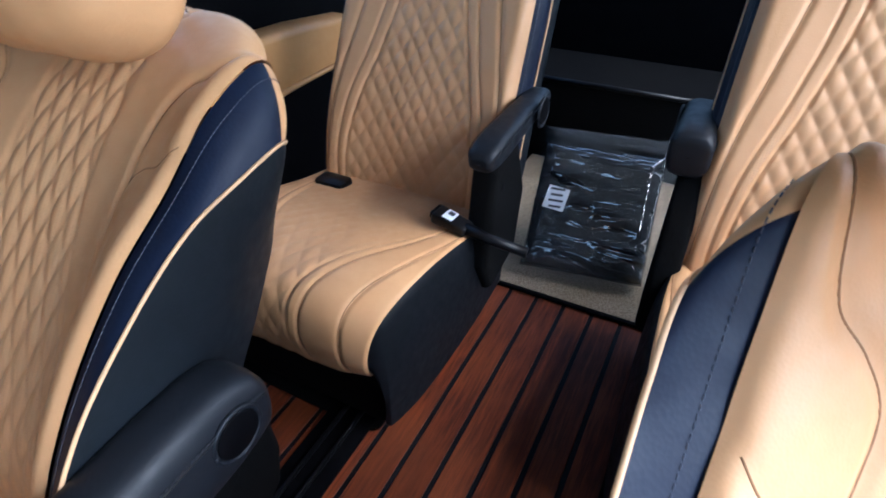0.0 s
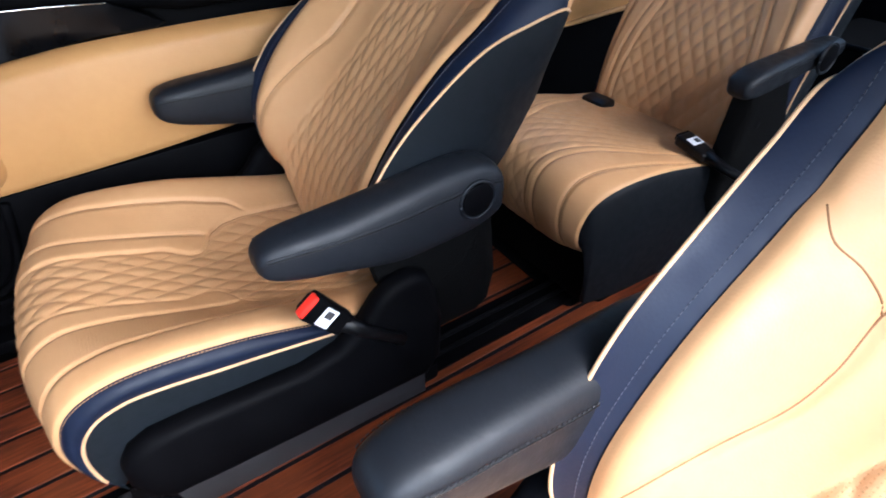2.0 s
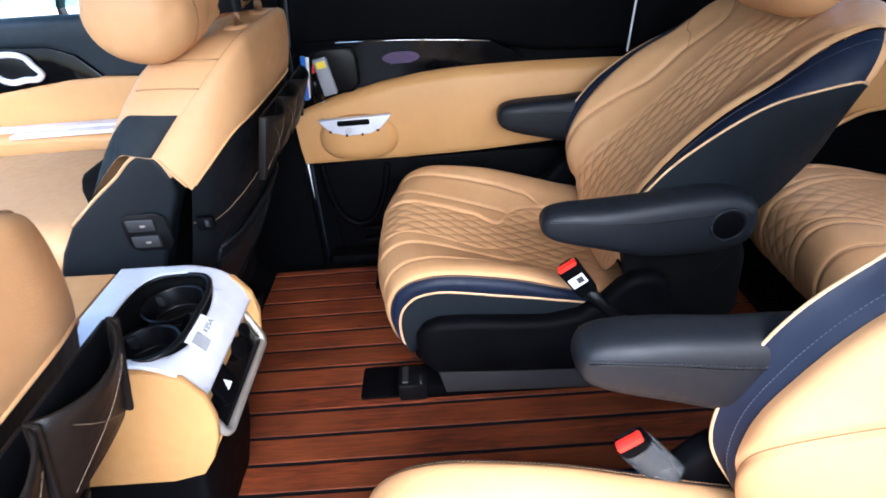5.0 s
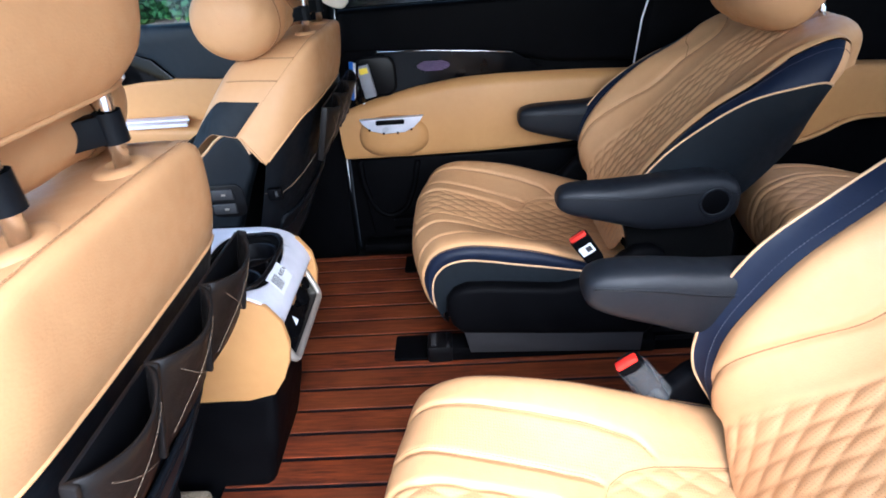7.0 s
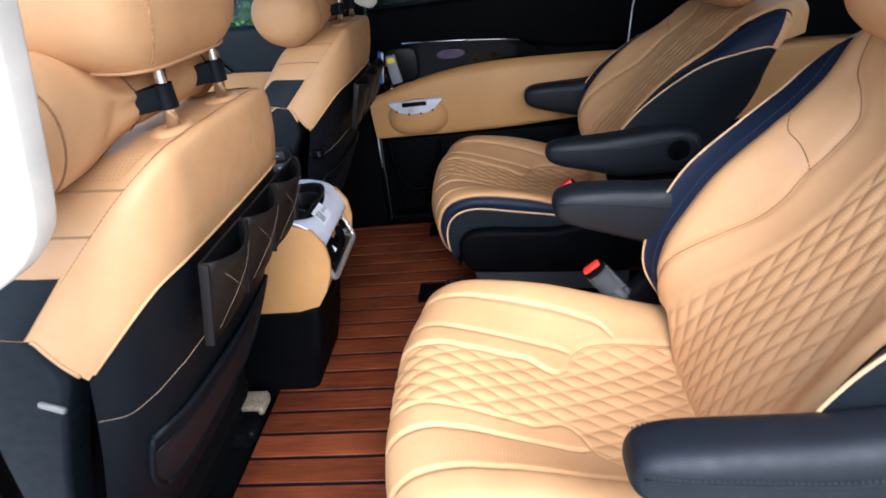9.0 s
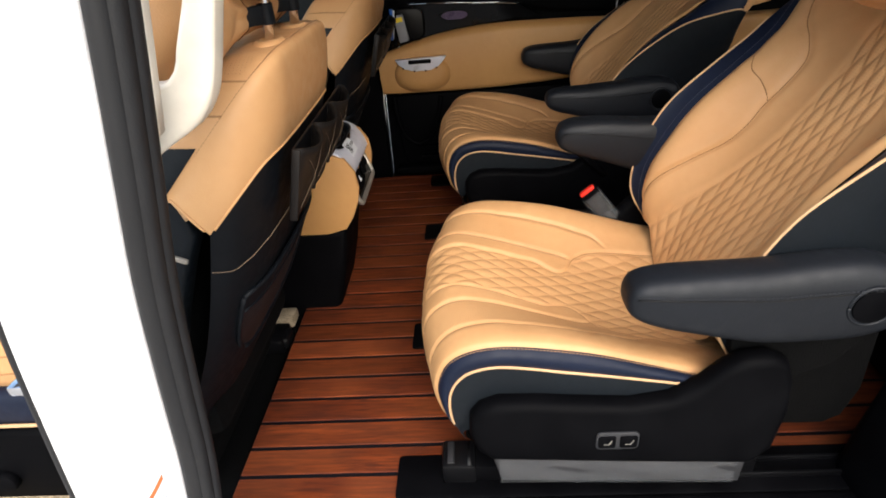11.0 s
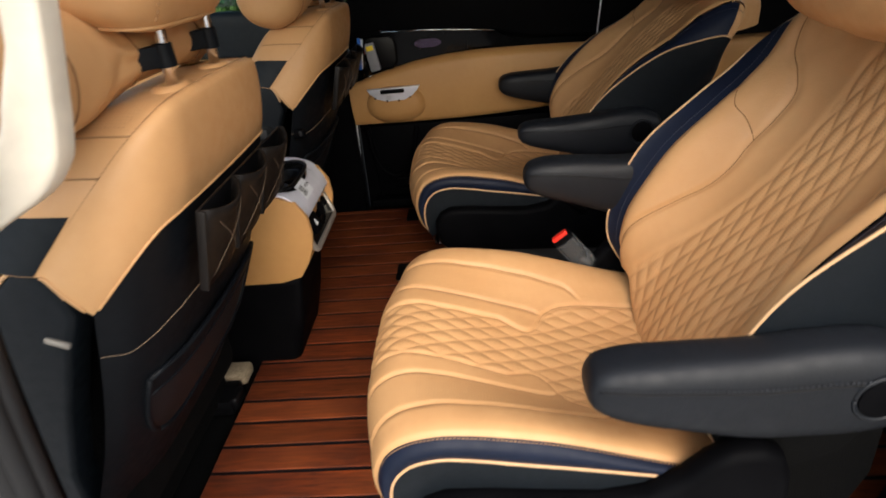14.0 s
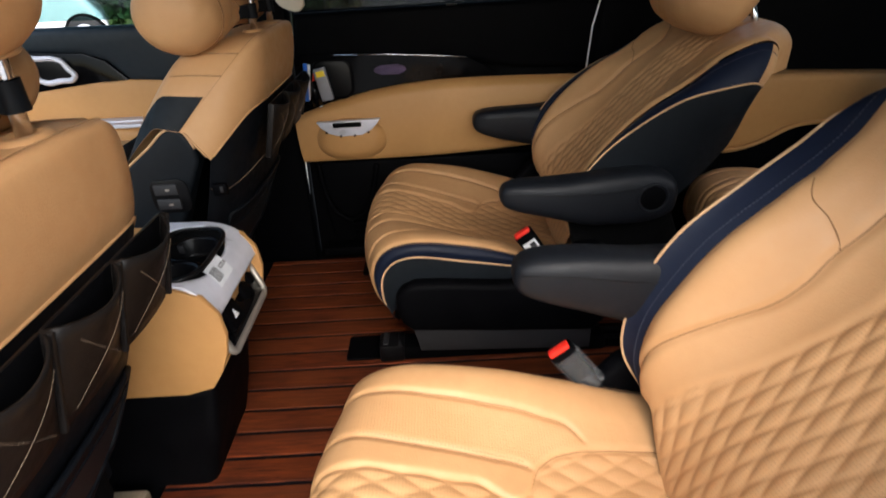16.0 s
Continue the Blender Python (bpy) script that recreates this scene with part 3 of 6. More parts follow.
    N *= np.sign(np.sum(N[..., 1:] * nrm[:, None], axis=2))[..., None]
    P += N * d[..., None]
    me = grid(P, "front", np.stack([X, S], -1), flip=True)
    me.materials.append(M_TAN)
    me.materials.append(M_PERF)
    hole = ((np.abs(X) < second - 0.003) & (v < 0.9) if row == 2 else (np.abs(X) > edge + 0.006) & (np.abs(X) < second - 0.004) & (v < 0.42))[:-1, :-1]
    me.polygons.foreach_set("material_index", hole.ravel().astype(np.int32))
    front = part("backrest", me, M_TAN, parent)
    def sewn(xs, rows, lift=-0.0006):
        pts = []
        for r, xv in zip(rows, xs):
            i, f = int(r), r % 1
            pts.append([(1 - f) * np.interp(xv, X[i], P[i, :, q]) + f * np.interp(xv, X[i + 1], P[i + 1, :, q]) + lift * (0, nrm[i, 0], nrm[i, 1])[q] for q in range(3)])
        # seam line darkened by a cord in the crease shade colour
        part("seam", tube(pts, 0.0011, 6), M_CREASE_SHADE, front)
    rows = np.arange(14, nt - 30)
    for side in (-1, 1):
        sewn(side * third[rows, 0], rows)
        if row == 2:
            ext = np.linspace(0.136, 0.196, 30)
            sewn(side * ext, np.interp(0.595 + 0.16 * np.clip((ext - 0.137) / 0.065, 0, 1) ** 0.8, v[:, 0], np.arange(nt)))
    spread = along(k, [0.020, 0.023, 0.026, 0.029, 0.034, 0.039, 0.042, 0.041, 0.035, 0.030] if row == 2 else [0.020] * len(C), u)
    for side in (-1, 1):
        x0, x1, x2 = side * w, side * (w + spread), side * (w + 0.006)
        fan = lambda a, xa, q, xb, n, puff, lift=0.0: np.stack([
            np.stack([xa + (xb - xa) * h + side * puff * math.sin(math.pi * h), a[:, 0] + (q[:, 0] - a[:, 0]) * h + nrm[:, 0] * lift * math.sin(math.pi * h ** 0.75), a[:, 1] + (q[:, 1] - a[:, 1]) * h + nrm[:, 1] * lift * math.sin(math.pi * h ** 0.75)], 1)
            for h in np.linspace(0, 1, n)], 1)
        W = fan(b, x0, e, x1, 14, 0.006, 0.003 if row == 2 else 0.006)
        me = grid(W, "wing")
        me.materials.append(M_NAVY)
        me.materials.append(M_TAN)
        if row == 2:
            over = np.repeat((u[:-1] > (6.95 if E[-1][1] > 0.65 else 7.35))[:, None], 13, 1)
            me.polygons.foreach_set("material_index", over.ravel().astype(np.int32))
        part("wing", me, M_NAVY, parent, "dark navy leather wing")
        part("stitching", dashes(W[6:-30, 3] + np.stack([0 * u + side * 0.0010, nrm[:, 0] * 0.0008, nrm[:, 1] * 0.0008], 1)[6:-30], 0.0034, 0.0020, 0.0004), M_BLUE_THREAD, front)
        part("side_panel", grid(fan(e, x1, r, x2, 16, 0.010), "side_panel"), M_SIDE, parent, "charcoal leather side panel")
        keep = np.linalg.norm(np.gradient(e, axis=0), axis=1) > 1e-4
        cord = np.stack([x1 + side * 0.001, e[:, 0], e[:, 1]], 1)[keep]
        part("piping", tube(cord, 0.0021), M_PIPE, parent, "cream leather piping")
    q = np.linspace(-1, 1, 40)
    back = np.stack([np.stack([(w + 0.006) * a, r[:, 0] - 0.035 * (1 - a**4), r[:, 1]], 1) for a in q], 1)
    me = grid(back, "back_shell")
    me.materials.append(M_BLACK)
    me.materials.append(M_TAN)
    if row == 2:
        me.polygons.foreach_set("material_index", np.repeat((u[:-1] > 6.9)[:, None], 39, 1).ravel().astype(np.int32))
    part("back_shell", me, M_BLACK, parent, "charcoal back panel")
    return front


def pillow(centre, half, tilt, seed, power=2.7, crease=0.004, n=64):
    """A soft filled block of leather with rounded sides and a few creases."""
    a = np.linspace(-math.pi / 2, math.pi / 2, n // 2)
    b = np.linspace(-math.pi, math.pi, n, endpoint=False)
    f = lambda z: np.sign(z) * np.abs(z) ** (2 / power)
    A, Bm = np.meshgrid(a, b, indexing="ij")
    P = np.stack([f(np.cos(A)) * f(np.cos(Bm)) * half[0], f(np.cos(A)) * f(np.sin(Bm)) * half[1], f(np.sin(A)) * half[2]], -1)
    for i in range(P.shape[0]):
        for j in range(P.shape[1]):
            q = Vector(P[i, j])
            k = noise.noise(q * 14 + Vector((seed, 0, 0))) + 0.6 * noise.noise(q * 31 + Vector((0, seed, 0)))
            P[i, j] *= 1 + crease * k / (q.length + 0.02)
    c, s = math.cos(radians(tilt)), math.sin(radians(tilt))
    y, z = P[..., 1].copy(), P[..., 2].copy()
    P[..., 1], P[..., 2] = y * c - z * s, y * s + z * c
    return grid(P + np.asarray(centre), "pillow", wrap=True)


def armrest(parent, x, stations, side):
    """A padded folding armrest on a round pivot, with a stitched seam along its flank."""
    k = np.arange(len(stations))
    u = np.linspace(0, len(stations) - 1, 60)
    S = np.stack([along(k, np.asarray(stations, float)[:, i], u) for i in range(3)], 1)
    S[:, 2] = np.maximum(S[:, 2], 0.0005)
    hw = 0.036 * np.clip(np.minimum(1, (S[:, 2] / 0.040) ** 0.55), 0.01, 1)
    st = np.stack([S[:, 0], np.full(60, x), S[:, 1], hw, S[:, 2]], 1)
    arm = part("armrest", rings(st, (0, 0, 0), 48, 3.1), M_ARM, parent, "black leather folding armrest")
    for sd in (-1, 1):
        lip = np.stack([x + sd * (hw * 0.985 + 0.0002), S[:, 0], S[:, 1] + S[:, 2] * 0.42], 1)[11:-9]
        part("seam", tube(lip, 0.0011, 6), M_SATIN, arm)
        part("stitching", dashes(lip + np.array([sd * 0.0006, 0, 0.0045])), M_GREY_THREAD, arm)
    px, py, pz = x + side * 0.0335, stations[-3][0] + 0.032, stations[-3][1] + 0.004
    part("pivot_cap", shaded(disc(0.024, side * 0.0045, (px, py, pz), "x", 0.0015)), M_PLAST, arm, "round black pivot cover")
    part("pivot_ring", tube([(px + side * 0.002, py + 0.0275 * math.cos(a), pz + 0.0275 * math.sin(a)) for a in np.linspace(0, 2 * math.pi, 36)], 0.0026, 8), M_ARM, arm)
    return arm


def second_row_seat(cx, outer, label, lean=0.0):
    """A reclining captain's chair on floor rails. outer: +1 where the door is towards +x."""
    seat = thing("captain_seat", label, "car seat", "second-row seats", (cx, 0, 0))
    cushion(seat)
    ca, sa = math.cos(radians(lean)), math.sin(radians(lean))
    up = lambda K: [(-0.08 + (y + 0.08) * ca + (z - 0.27) * sa, 0.27 - (y + 0.08) * sa + (z - 0.27) * ca) for y, z in K]
    if lean:  # the more upright chair
        C = [(-0.056, 0.205), (-0.104, 0.325), (-0.166, 0.415), (-0.220, 0.495), (-0.266, 0.567), (-0.304, 0.638), (-0.328, 0.695), (-0.350, 0.728), (-0.380, 0.715), (-0.390, 0.660)]
        B = [(-0.055, 0.285), (-0.048, 0.335), (-0.058, 0.395), (-0.085, 0.450), (-0.130, 0.522), (-0.200, 0.595), (-0.255, 0.655), (-0.290, 0.718), (-0.325, 0.735), (-0.340, 0.700)]
        E = [(-0.062, 0.275), (-0.030, 0.335), (-0.030, 0.390), (-0.050, 0.454), (-0.092, 0.526), (-0.163, 0.592), (-0.217, 0.637), (-0.256, 0.674), (-0.285, 0.678), (-0.290, 0.675)]
    else:
        C = [(-0.056, 0.210), (-0.090, 0.345), (-0.140, 0.425), (-0.205, 0.510), (-0.275, 0.590), (-0.350, 0.655), (-0.415, 0.695), (-0.470, 0.705), (-0.510, 0.675), (-0.520, 0.620)]
        B = [(-0.060, 0.300), (-0.042, 0.360), (-0.058, 0.430), (-0.110, 0.505), (-0.184, 0.572), (-0.260, 0.617), (-0.325, 0.664), (-0.395, 0.688), (-0.428, 0.665), (-0.405, 0.615)]
        E = [(-0.072, 0.305), (-0.048, 0.360), (-0.046, 0.430), (-0.092, 0.500), (-0.162, 0.557), (-0.238, 0.599), (-0.312, 0.617), (-0.364, 0.623), (-0.390, 0.614), (-0.392, 0.610)]
    F = [(y - 0.012 * k, z + 0.006 * k) for (y, z), k in zip(B, (0.2, 0.7, 1, 1, 1, 1, 1, 0.6, 0.3, 0.2))]
    rear = up([(-0.240, 0.300), (-0.245, 0.340), (-0.252, 0.375), (-0.268, 0.400), (-0.300, 0.430), (-0.335, 0.466), (-0.360, 0.500), (-0.380, 0.550), (-0.394, 0.605), (-0.398, 0.608)])
    if lean:
        rear[-2:] = [(-0.300, 0.668), (-0.302, 0.666)]
    backrest(seat, C, F, B, E, rear, [0.200, 0.210, 0.216, 0.217, 0.213, 0.208, 0.205, 0.203, 0.191, 0.184] if lean else [0.200, 0.212, 0.217, 0.217, 0.212, 0.205, 0.202, 0.199, 0.192, 0.186], 2)
    # headrest
    head = part("headrest", pillow((0, *up([(-0.362, 0.790)])[0]), (0.172 if lean else 0.150, 0.080, 0.106), 30 - lean, 3 + cx, 2.9), M_TAN, seat)
    for sx in (-0.06, 0.06):
        part("post", tube([(sx, *q) for q in up([(-0.46, 0.66), (-0.425, 0.76)])], 0.0065, 12), M_CHROME, head, "chrome headrest post")
    # side covers: low plastic shields that sweep up at the back
    low = [(0.300, 0.128), (0.322, 0.150), (0.333, 0.185), (0.331, 0.218), (0.316, 0.239), (0.288, 0.251), (0.235, 0.250), (0.160, 0.243), (0.090, 0.238), (0.035, 0.248),
           (-0.005, 0.276), (-0.030, 0.305), (-0.055, 0.322), (-0.090, 0.325), (-0.115, 0.312), (-0.128, 0.28), (-0.135, 0.22), (-0.128, 0.14), (-0.10, 0.105), (0.10, 0.115)]
    for side in (-1, 1):
        x0 = side * 0.244
        cover = part("side_cover", shaded(slab(low, side * 0.040, "x", x0, 0.016, 4), angle=50), M_PLAST, seat, "black plastic seat side cover")
        skirt = [(0.300, 0.130), (0.286, 0.066), (-0.098, 0.050), (-0.10, 0.110)]
        part("base_skirt", shaded(slab(skirt, side * 0.020, "x", x0 + side * 0.006, 0.004)), M_GREYP, seat, "dark grey seat base skirt")
        film = np.array([[(x0 + side * (0.0285 + 0.003 * math.sin(9 * a + 4 * b) * math.sin(3.1 * b)), 0.288 - 0.375 * a, 0.066 + 0.058 * b - 0.014 * a) for b in np.linspace(0, 1, 8)] for a in np.linspace(0, 1, 40)])
        if side == outer:
            part("film", grid(film, "film"), M_FILM, seat, "clear protective film")
            plate = part("switch_plate", shaded(slab(rounded(0.078, 0.158, 0.142, 0.194, 0.008), side * 0.004, "x", side * 0.2836, 0.0015)), M_GREYP, cover)
            for k, yy in enumerate((0.126, 0.094)):
                key = part("switch", shaded(slab(rounded(yy - 0.013, 0.164, yy + 0.013, 0.188, 0.004), side * 0.0035, "x", side * 0.2870, 0.0015)), M_PLAST, plate)
                part("symbol", slab([(yy + 0.005, 0.172), (yy + 0.005, 0.1732), (yy - 0.002, 0.1732), (yy - 0.006, 0.181), (yy - 0.0072, 0.1805), (yy - 0.003, 0.172)], side * 0.0004, "x", side * 0.2905, 0), M_FRAME, key)
        rail = part("rail_cover", shaded(box(0.055, 0.530, 0.040, 0.008, (side * 0.2005, 0.115, 0.026))), M_PLAST, seat, "black rail cover")
        part("rail_foot", shaded(box(0.060, 0.060, 0.046, 0.006, (side * 0.2005, 0.358, 0.029))), M_SATIN, rail)
        part("rail_slot", shaded(box(0.046, 0.012, 0.006, 0.002, (side * 0.2005, 0.372, 0.053))), M_GREYP, rail)
        part("rail_pin", tube([(side * 0.2005 - 0.026, 0.340, 0.046), (side * 0.2005 + 0.026, 0.340, 0.046)], 0.007, 10), M_SATIN, rail)
    part("seat_frame", shaded(box(0.42, 0.36, 0.13, 0.02, (0, 0.06, 0.12))), M_FELT, seat, "black seat frame")
    heel = [(-0.095, 0.085), (-0.262, 0.085), (-0.292, 0.105), (-0.308, 0.170), (-0.300, 0.290), (-0.262, 0.385), (-0.150, 0.330), (-0.100, 0.200)]
    part("rear_cover", shaded(slab(heel, 0.400, "x", -0.200, 0.030, 4), angle=50), M_FELT, seat, "black cover under the backrest")
    part("front_bar", tube([(-0.18, 0.30, 0.10), (-0.17, 0.345, 0.095), (0.17, 0.345, 0.095), (0.18, 0.30, 0.10)], 0.004, 8), M_CHROME, seat, "metal release bar")
    # hinge brackets between shield and backrest
    for side in (-1, 1):
        part("recliner", shaded(slab([(-0.05, 0.30), (-0.04, 0.36), (-0.10, 0.40), (-0.22, 0.42), (-0.25, 0.36), (-0.20, 0.28), (-0.12, 0.24)], side * 0.024, "x", side * 0.222, 0.006)), M_FELT, seat)
    arm = [(0.122, 0.436, 0.0), (0.119, 0.437, 0.014), (0.108, 0.437, 0.027), (0.080, 0.434, 0.037), (0.02, 0.427, 0.047), (-0.05, 0.420, 0.056), (-0.11, 0.422, 0.060),
           (-0.165, 0.424, 0.059), (-0.200, 0.425, 0.048), (-0.216, 0.425, 0.030), (-0.223, 0.425, 0.0)]
    for side in (-1, 1):
        armrest(seat, side * ARM, arm if lean and side < 0 else [(y + 0.008, z + 0.022 * min(1, max(0, (y + 0.15) / 0.2)), r) for y, z, r in arm] if lean else arm if side > 0 else [(y - 0.012, z + 0.004, (0.84 if y > 0 else 0.92) * r) for y, z, r in arm], side)
    return seat


ARM = 0.272
SEAT_R, SEAT_L = 0.465, -0.405
second_row_seat(SEAT_R, 1, "tan quilted leather captain seat, reclined, with navy side wings")
second_row_seat(SEAT_L, -1, "tan quilted leather captain seat by the open sliding door", 8.0)


def buckle(name, at, turn, red, label):
    """A seat belt buckle on its short stalk: black body, red release button, paper tag."""
    b = thing(name, label, "belt buckle", "seat belt buckles", at)
    b.rotation_euler = Euler([radians(a) for a in turn])
    body = part("body", shaded(rings_box(0.024, 0.040, 0.074)), M_PLAST if red else M_SATIN, b)
    part("mouth", shaded(box(0.004, 0.024, 0.004, 0.001, (0.007, 0, 0.037))), M_SATIN, b)
    part("release_button", shaded(box(0.014, 0.034, 0.014, 0.003, (-0.004, 0, 0.034))), M_RED if red else M_PLAST, b, "red release button" if red else "")
    wrapped = red and at[0] < 0
    tag = None if wrapped else part("tag", slab(rounded(-0.014, -0.006, 0.014, 0.016, 0.001), -0.0004, "x", -0.0122, 0), M_LABEL, body, "white paper tag")
    if tag:
        part("print", slab([(-0.010, -0.001), (0.001, -0.001), (0.001, 0.011), (-0.010, 0.011)], -0.0003, "x", -0.0127, 0), M_INK, tag)
    part("stalk", tube([(0, 0, -0.030), (0.0, -0.004, -0.075), (0.0, -0.020, -0.15)], [0.013, 0.010, 0.010], 10), M_SATIN, b)
    if wrapped:
        part("wrap", grid(np.array([[(0.0150 * math.cos(a) * (1 + 0.05 * math.sin(5 * a + 60 * z)), 0.0235 * math.sin(a), z) for a in np.linspace(0, 2 * math.pi, 24)] for z in np.linspace(-0.055, 0.022, 14)]), "wrap"), M_WRAP, b, "clear plastic wrap")
    return b


def rings_box(sx, sy, sz):
    """A buckle body: wider at its mouth, with rounded edges."""
    bm = box(sx, sy, sz, 0.006, seg=3)
    for v in bm.verts:
        k = 0.86 + 0.14 * (v.co.z / sz + 0.5)
        v.co.x, v.co.y = v.co.x * k, v.co.y * k
    return bm


buckle("belt_buckle", (0.178, 0.045, 0.335), (-35, 0, 0), True, "black belt buckle with red button beside the reclined captain seat")
buckle("belt_buckle", (-0.155, 0.040, 0.310), (-38, 0, 0), True, "black belt buckle with red button, wrapped in clear plastic")


def third_row_seat(cx, inner, label):
    """A rear bench seat half. inner: the side that faces the aisle."""
    seat = thing("rear_seat", label, "car seat", "third-row seats", (cx, 0, 0))
    rear_cushion(seat)
    C = [(-0.885, 0.205), (-0.912, 0.30), (-0.945, 0.39), (-0.995, 0.49), (-1.045, 0.59), (-1.095, 0.69), (-1.135, 0.78), (-1.175, 0.83), (-1.225, 0.82), (-1.24, 0.77)]
    off = lambda a, b: [(y + a * k, z + b * k) for (y, z), k in zip(C, (0.5, 1, 1, 1, 1, 0.9, 0.8, 0.6, 0.4, 0.3))]
    R = [(y - 0.13, z - 0.02) for y, z in C[:-3]] + [(-1.26, 0.76), (-1.262, 0.75), (-1.264, 0.74)]
    backrest(seat, C, off(0.032, 0.016), off(-0.004, 0.0), off(-0.045, -0.012), R, [0.205, 0.212, 0.212, 0.21, 0.208, 0.205, 0.20, 0.19, 0.175, 0.17], 3)
    part("seat_base", shaded(box(0.40, 0.46, 0.20, 0.03, (0, -0.715, 0.105), 3)), M_FELT, seat, "black seat base")
    part("leg", shaded(box(0.05, 0.30, 0.12, 0.01, (inner * 0.18, -0.68, 0.06))), M_PLAST, seat)
    x = inner * 0.245
    if inner < 0:  # folded down
        st = [(-0.738, 0.434, 0.0), (-0.741, 0.434, 0.011), (-0.753, 0.436, 0.020), (-0.79, 0.440, 0.025), (-0.85, 0.443, 0.024), (-0.92, 0.446, 0.022), (-0.98, 0.448, 0.020), (-1.03, 0.449, 0.016), (-1.05, 0.449, 0.0)]
    else:  # set back, its blunt end showing
        st = [(-0.930, 0.426, 0.0), (-0.932, 0.426, 0.030), (-0.940, 0.426, 0.040), (-0.96, 0.427, 0.044), (-1.00, 0.430, 0.044), (-1.04, 0.433, 0.042), (-1.08, 0.436, 0.038), (-1.10, 0.436, 0.03), (-1.12, 0.436, 0.0)]
    armrest(seat, x, st, inner)
    part("arm_stalk", shaded(slab([(-0.80, 0.42), (-0.90, 0.43), (-0.96, 0.28), (-0.93, 0.14), (-0.80, 0.12), (-0.76, 0.20), (-0.78, 0.30)] if inner < 0 else [(-0.96, 0.41), (-1.05, 0.42), (-1.06, 0.28), (-0.98, 0.10), (-0.84, 0.10), (-0.82, 0.20), (-0.88, 0.30)], inner * 0.05, "x", inner * 0.205, 0.015, 3)), M_FELT, seat, "black armrest hinge cover")
    if inner < 0:
        part("hinge_ball", pillow((x - inner * 0.015, -0.83, 0.345), (0.026, 0.030, 0.030), 0, 2, 2.2, 0), M_PLAST, seat)
        part("hinge_knob", pillow((x - inner * 0.02, -0.83, 0.265), (0.026, 0.030, 0.030), 0, 2, 2.2, 0), M_PLAST, seat)
    part("belt_anchor", shaded(box(0.075, 0.05, 0.026, 0.010, (-inner * 0.145, -0.835, 0.250))), M_SATIN, seat, "black belt anchor")
    return seat


# deep shade on the boards under the rear seat, laid as a black sheet
tagged(part("carpet", shaded(slab(rounded(0.236, -0.950, 0.770, -0.470, 0.02), 0.006, "z", 0.0008, 0.002)), M_FELT), "black sheet added for the deep shade under the rear seat", "carpet", kind="structure")
third_row_seat(0.415, -1, "tan quilted leather rear seat with black armrest folded down")
third_row_seat(-0.375, 1, "tan quilted leather rear seat behind the captain seat")
buckle("belt_buckle", (0.232, -0.765, 0.288), (0, 80, -6), False, "black belt buckle with white tag lying on the rear cushion")


# ---- cabin shell ----
MID = 0.03
FLOOR_X0, FLOOR_X1, FLOOR_Y0, FLOOR_Y1 = -0.663, 0.775, -0.955, 0.775
sub = tagged(part("floor", shaded(box(FLOOR_X1 - FLOOR_X0, FLOOR_Y1 - FLOOR_Y0, 0.02, 0, ((FLOOR_X0 + FLOOR_X1) / 2, (FLOOR_Y0 + FLOOR_Y1) / 2, -0.0125))), M_CAULK),
             "red-brown teak plank floor with black caulked joints", "floor", kind="structure")


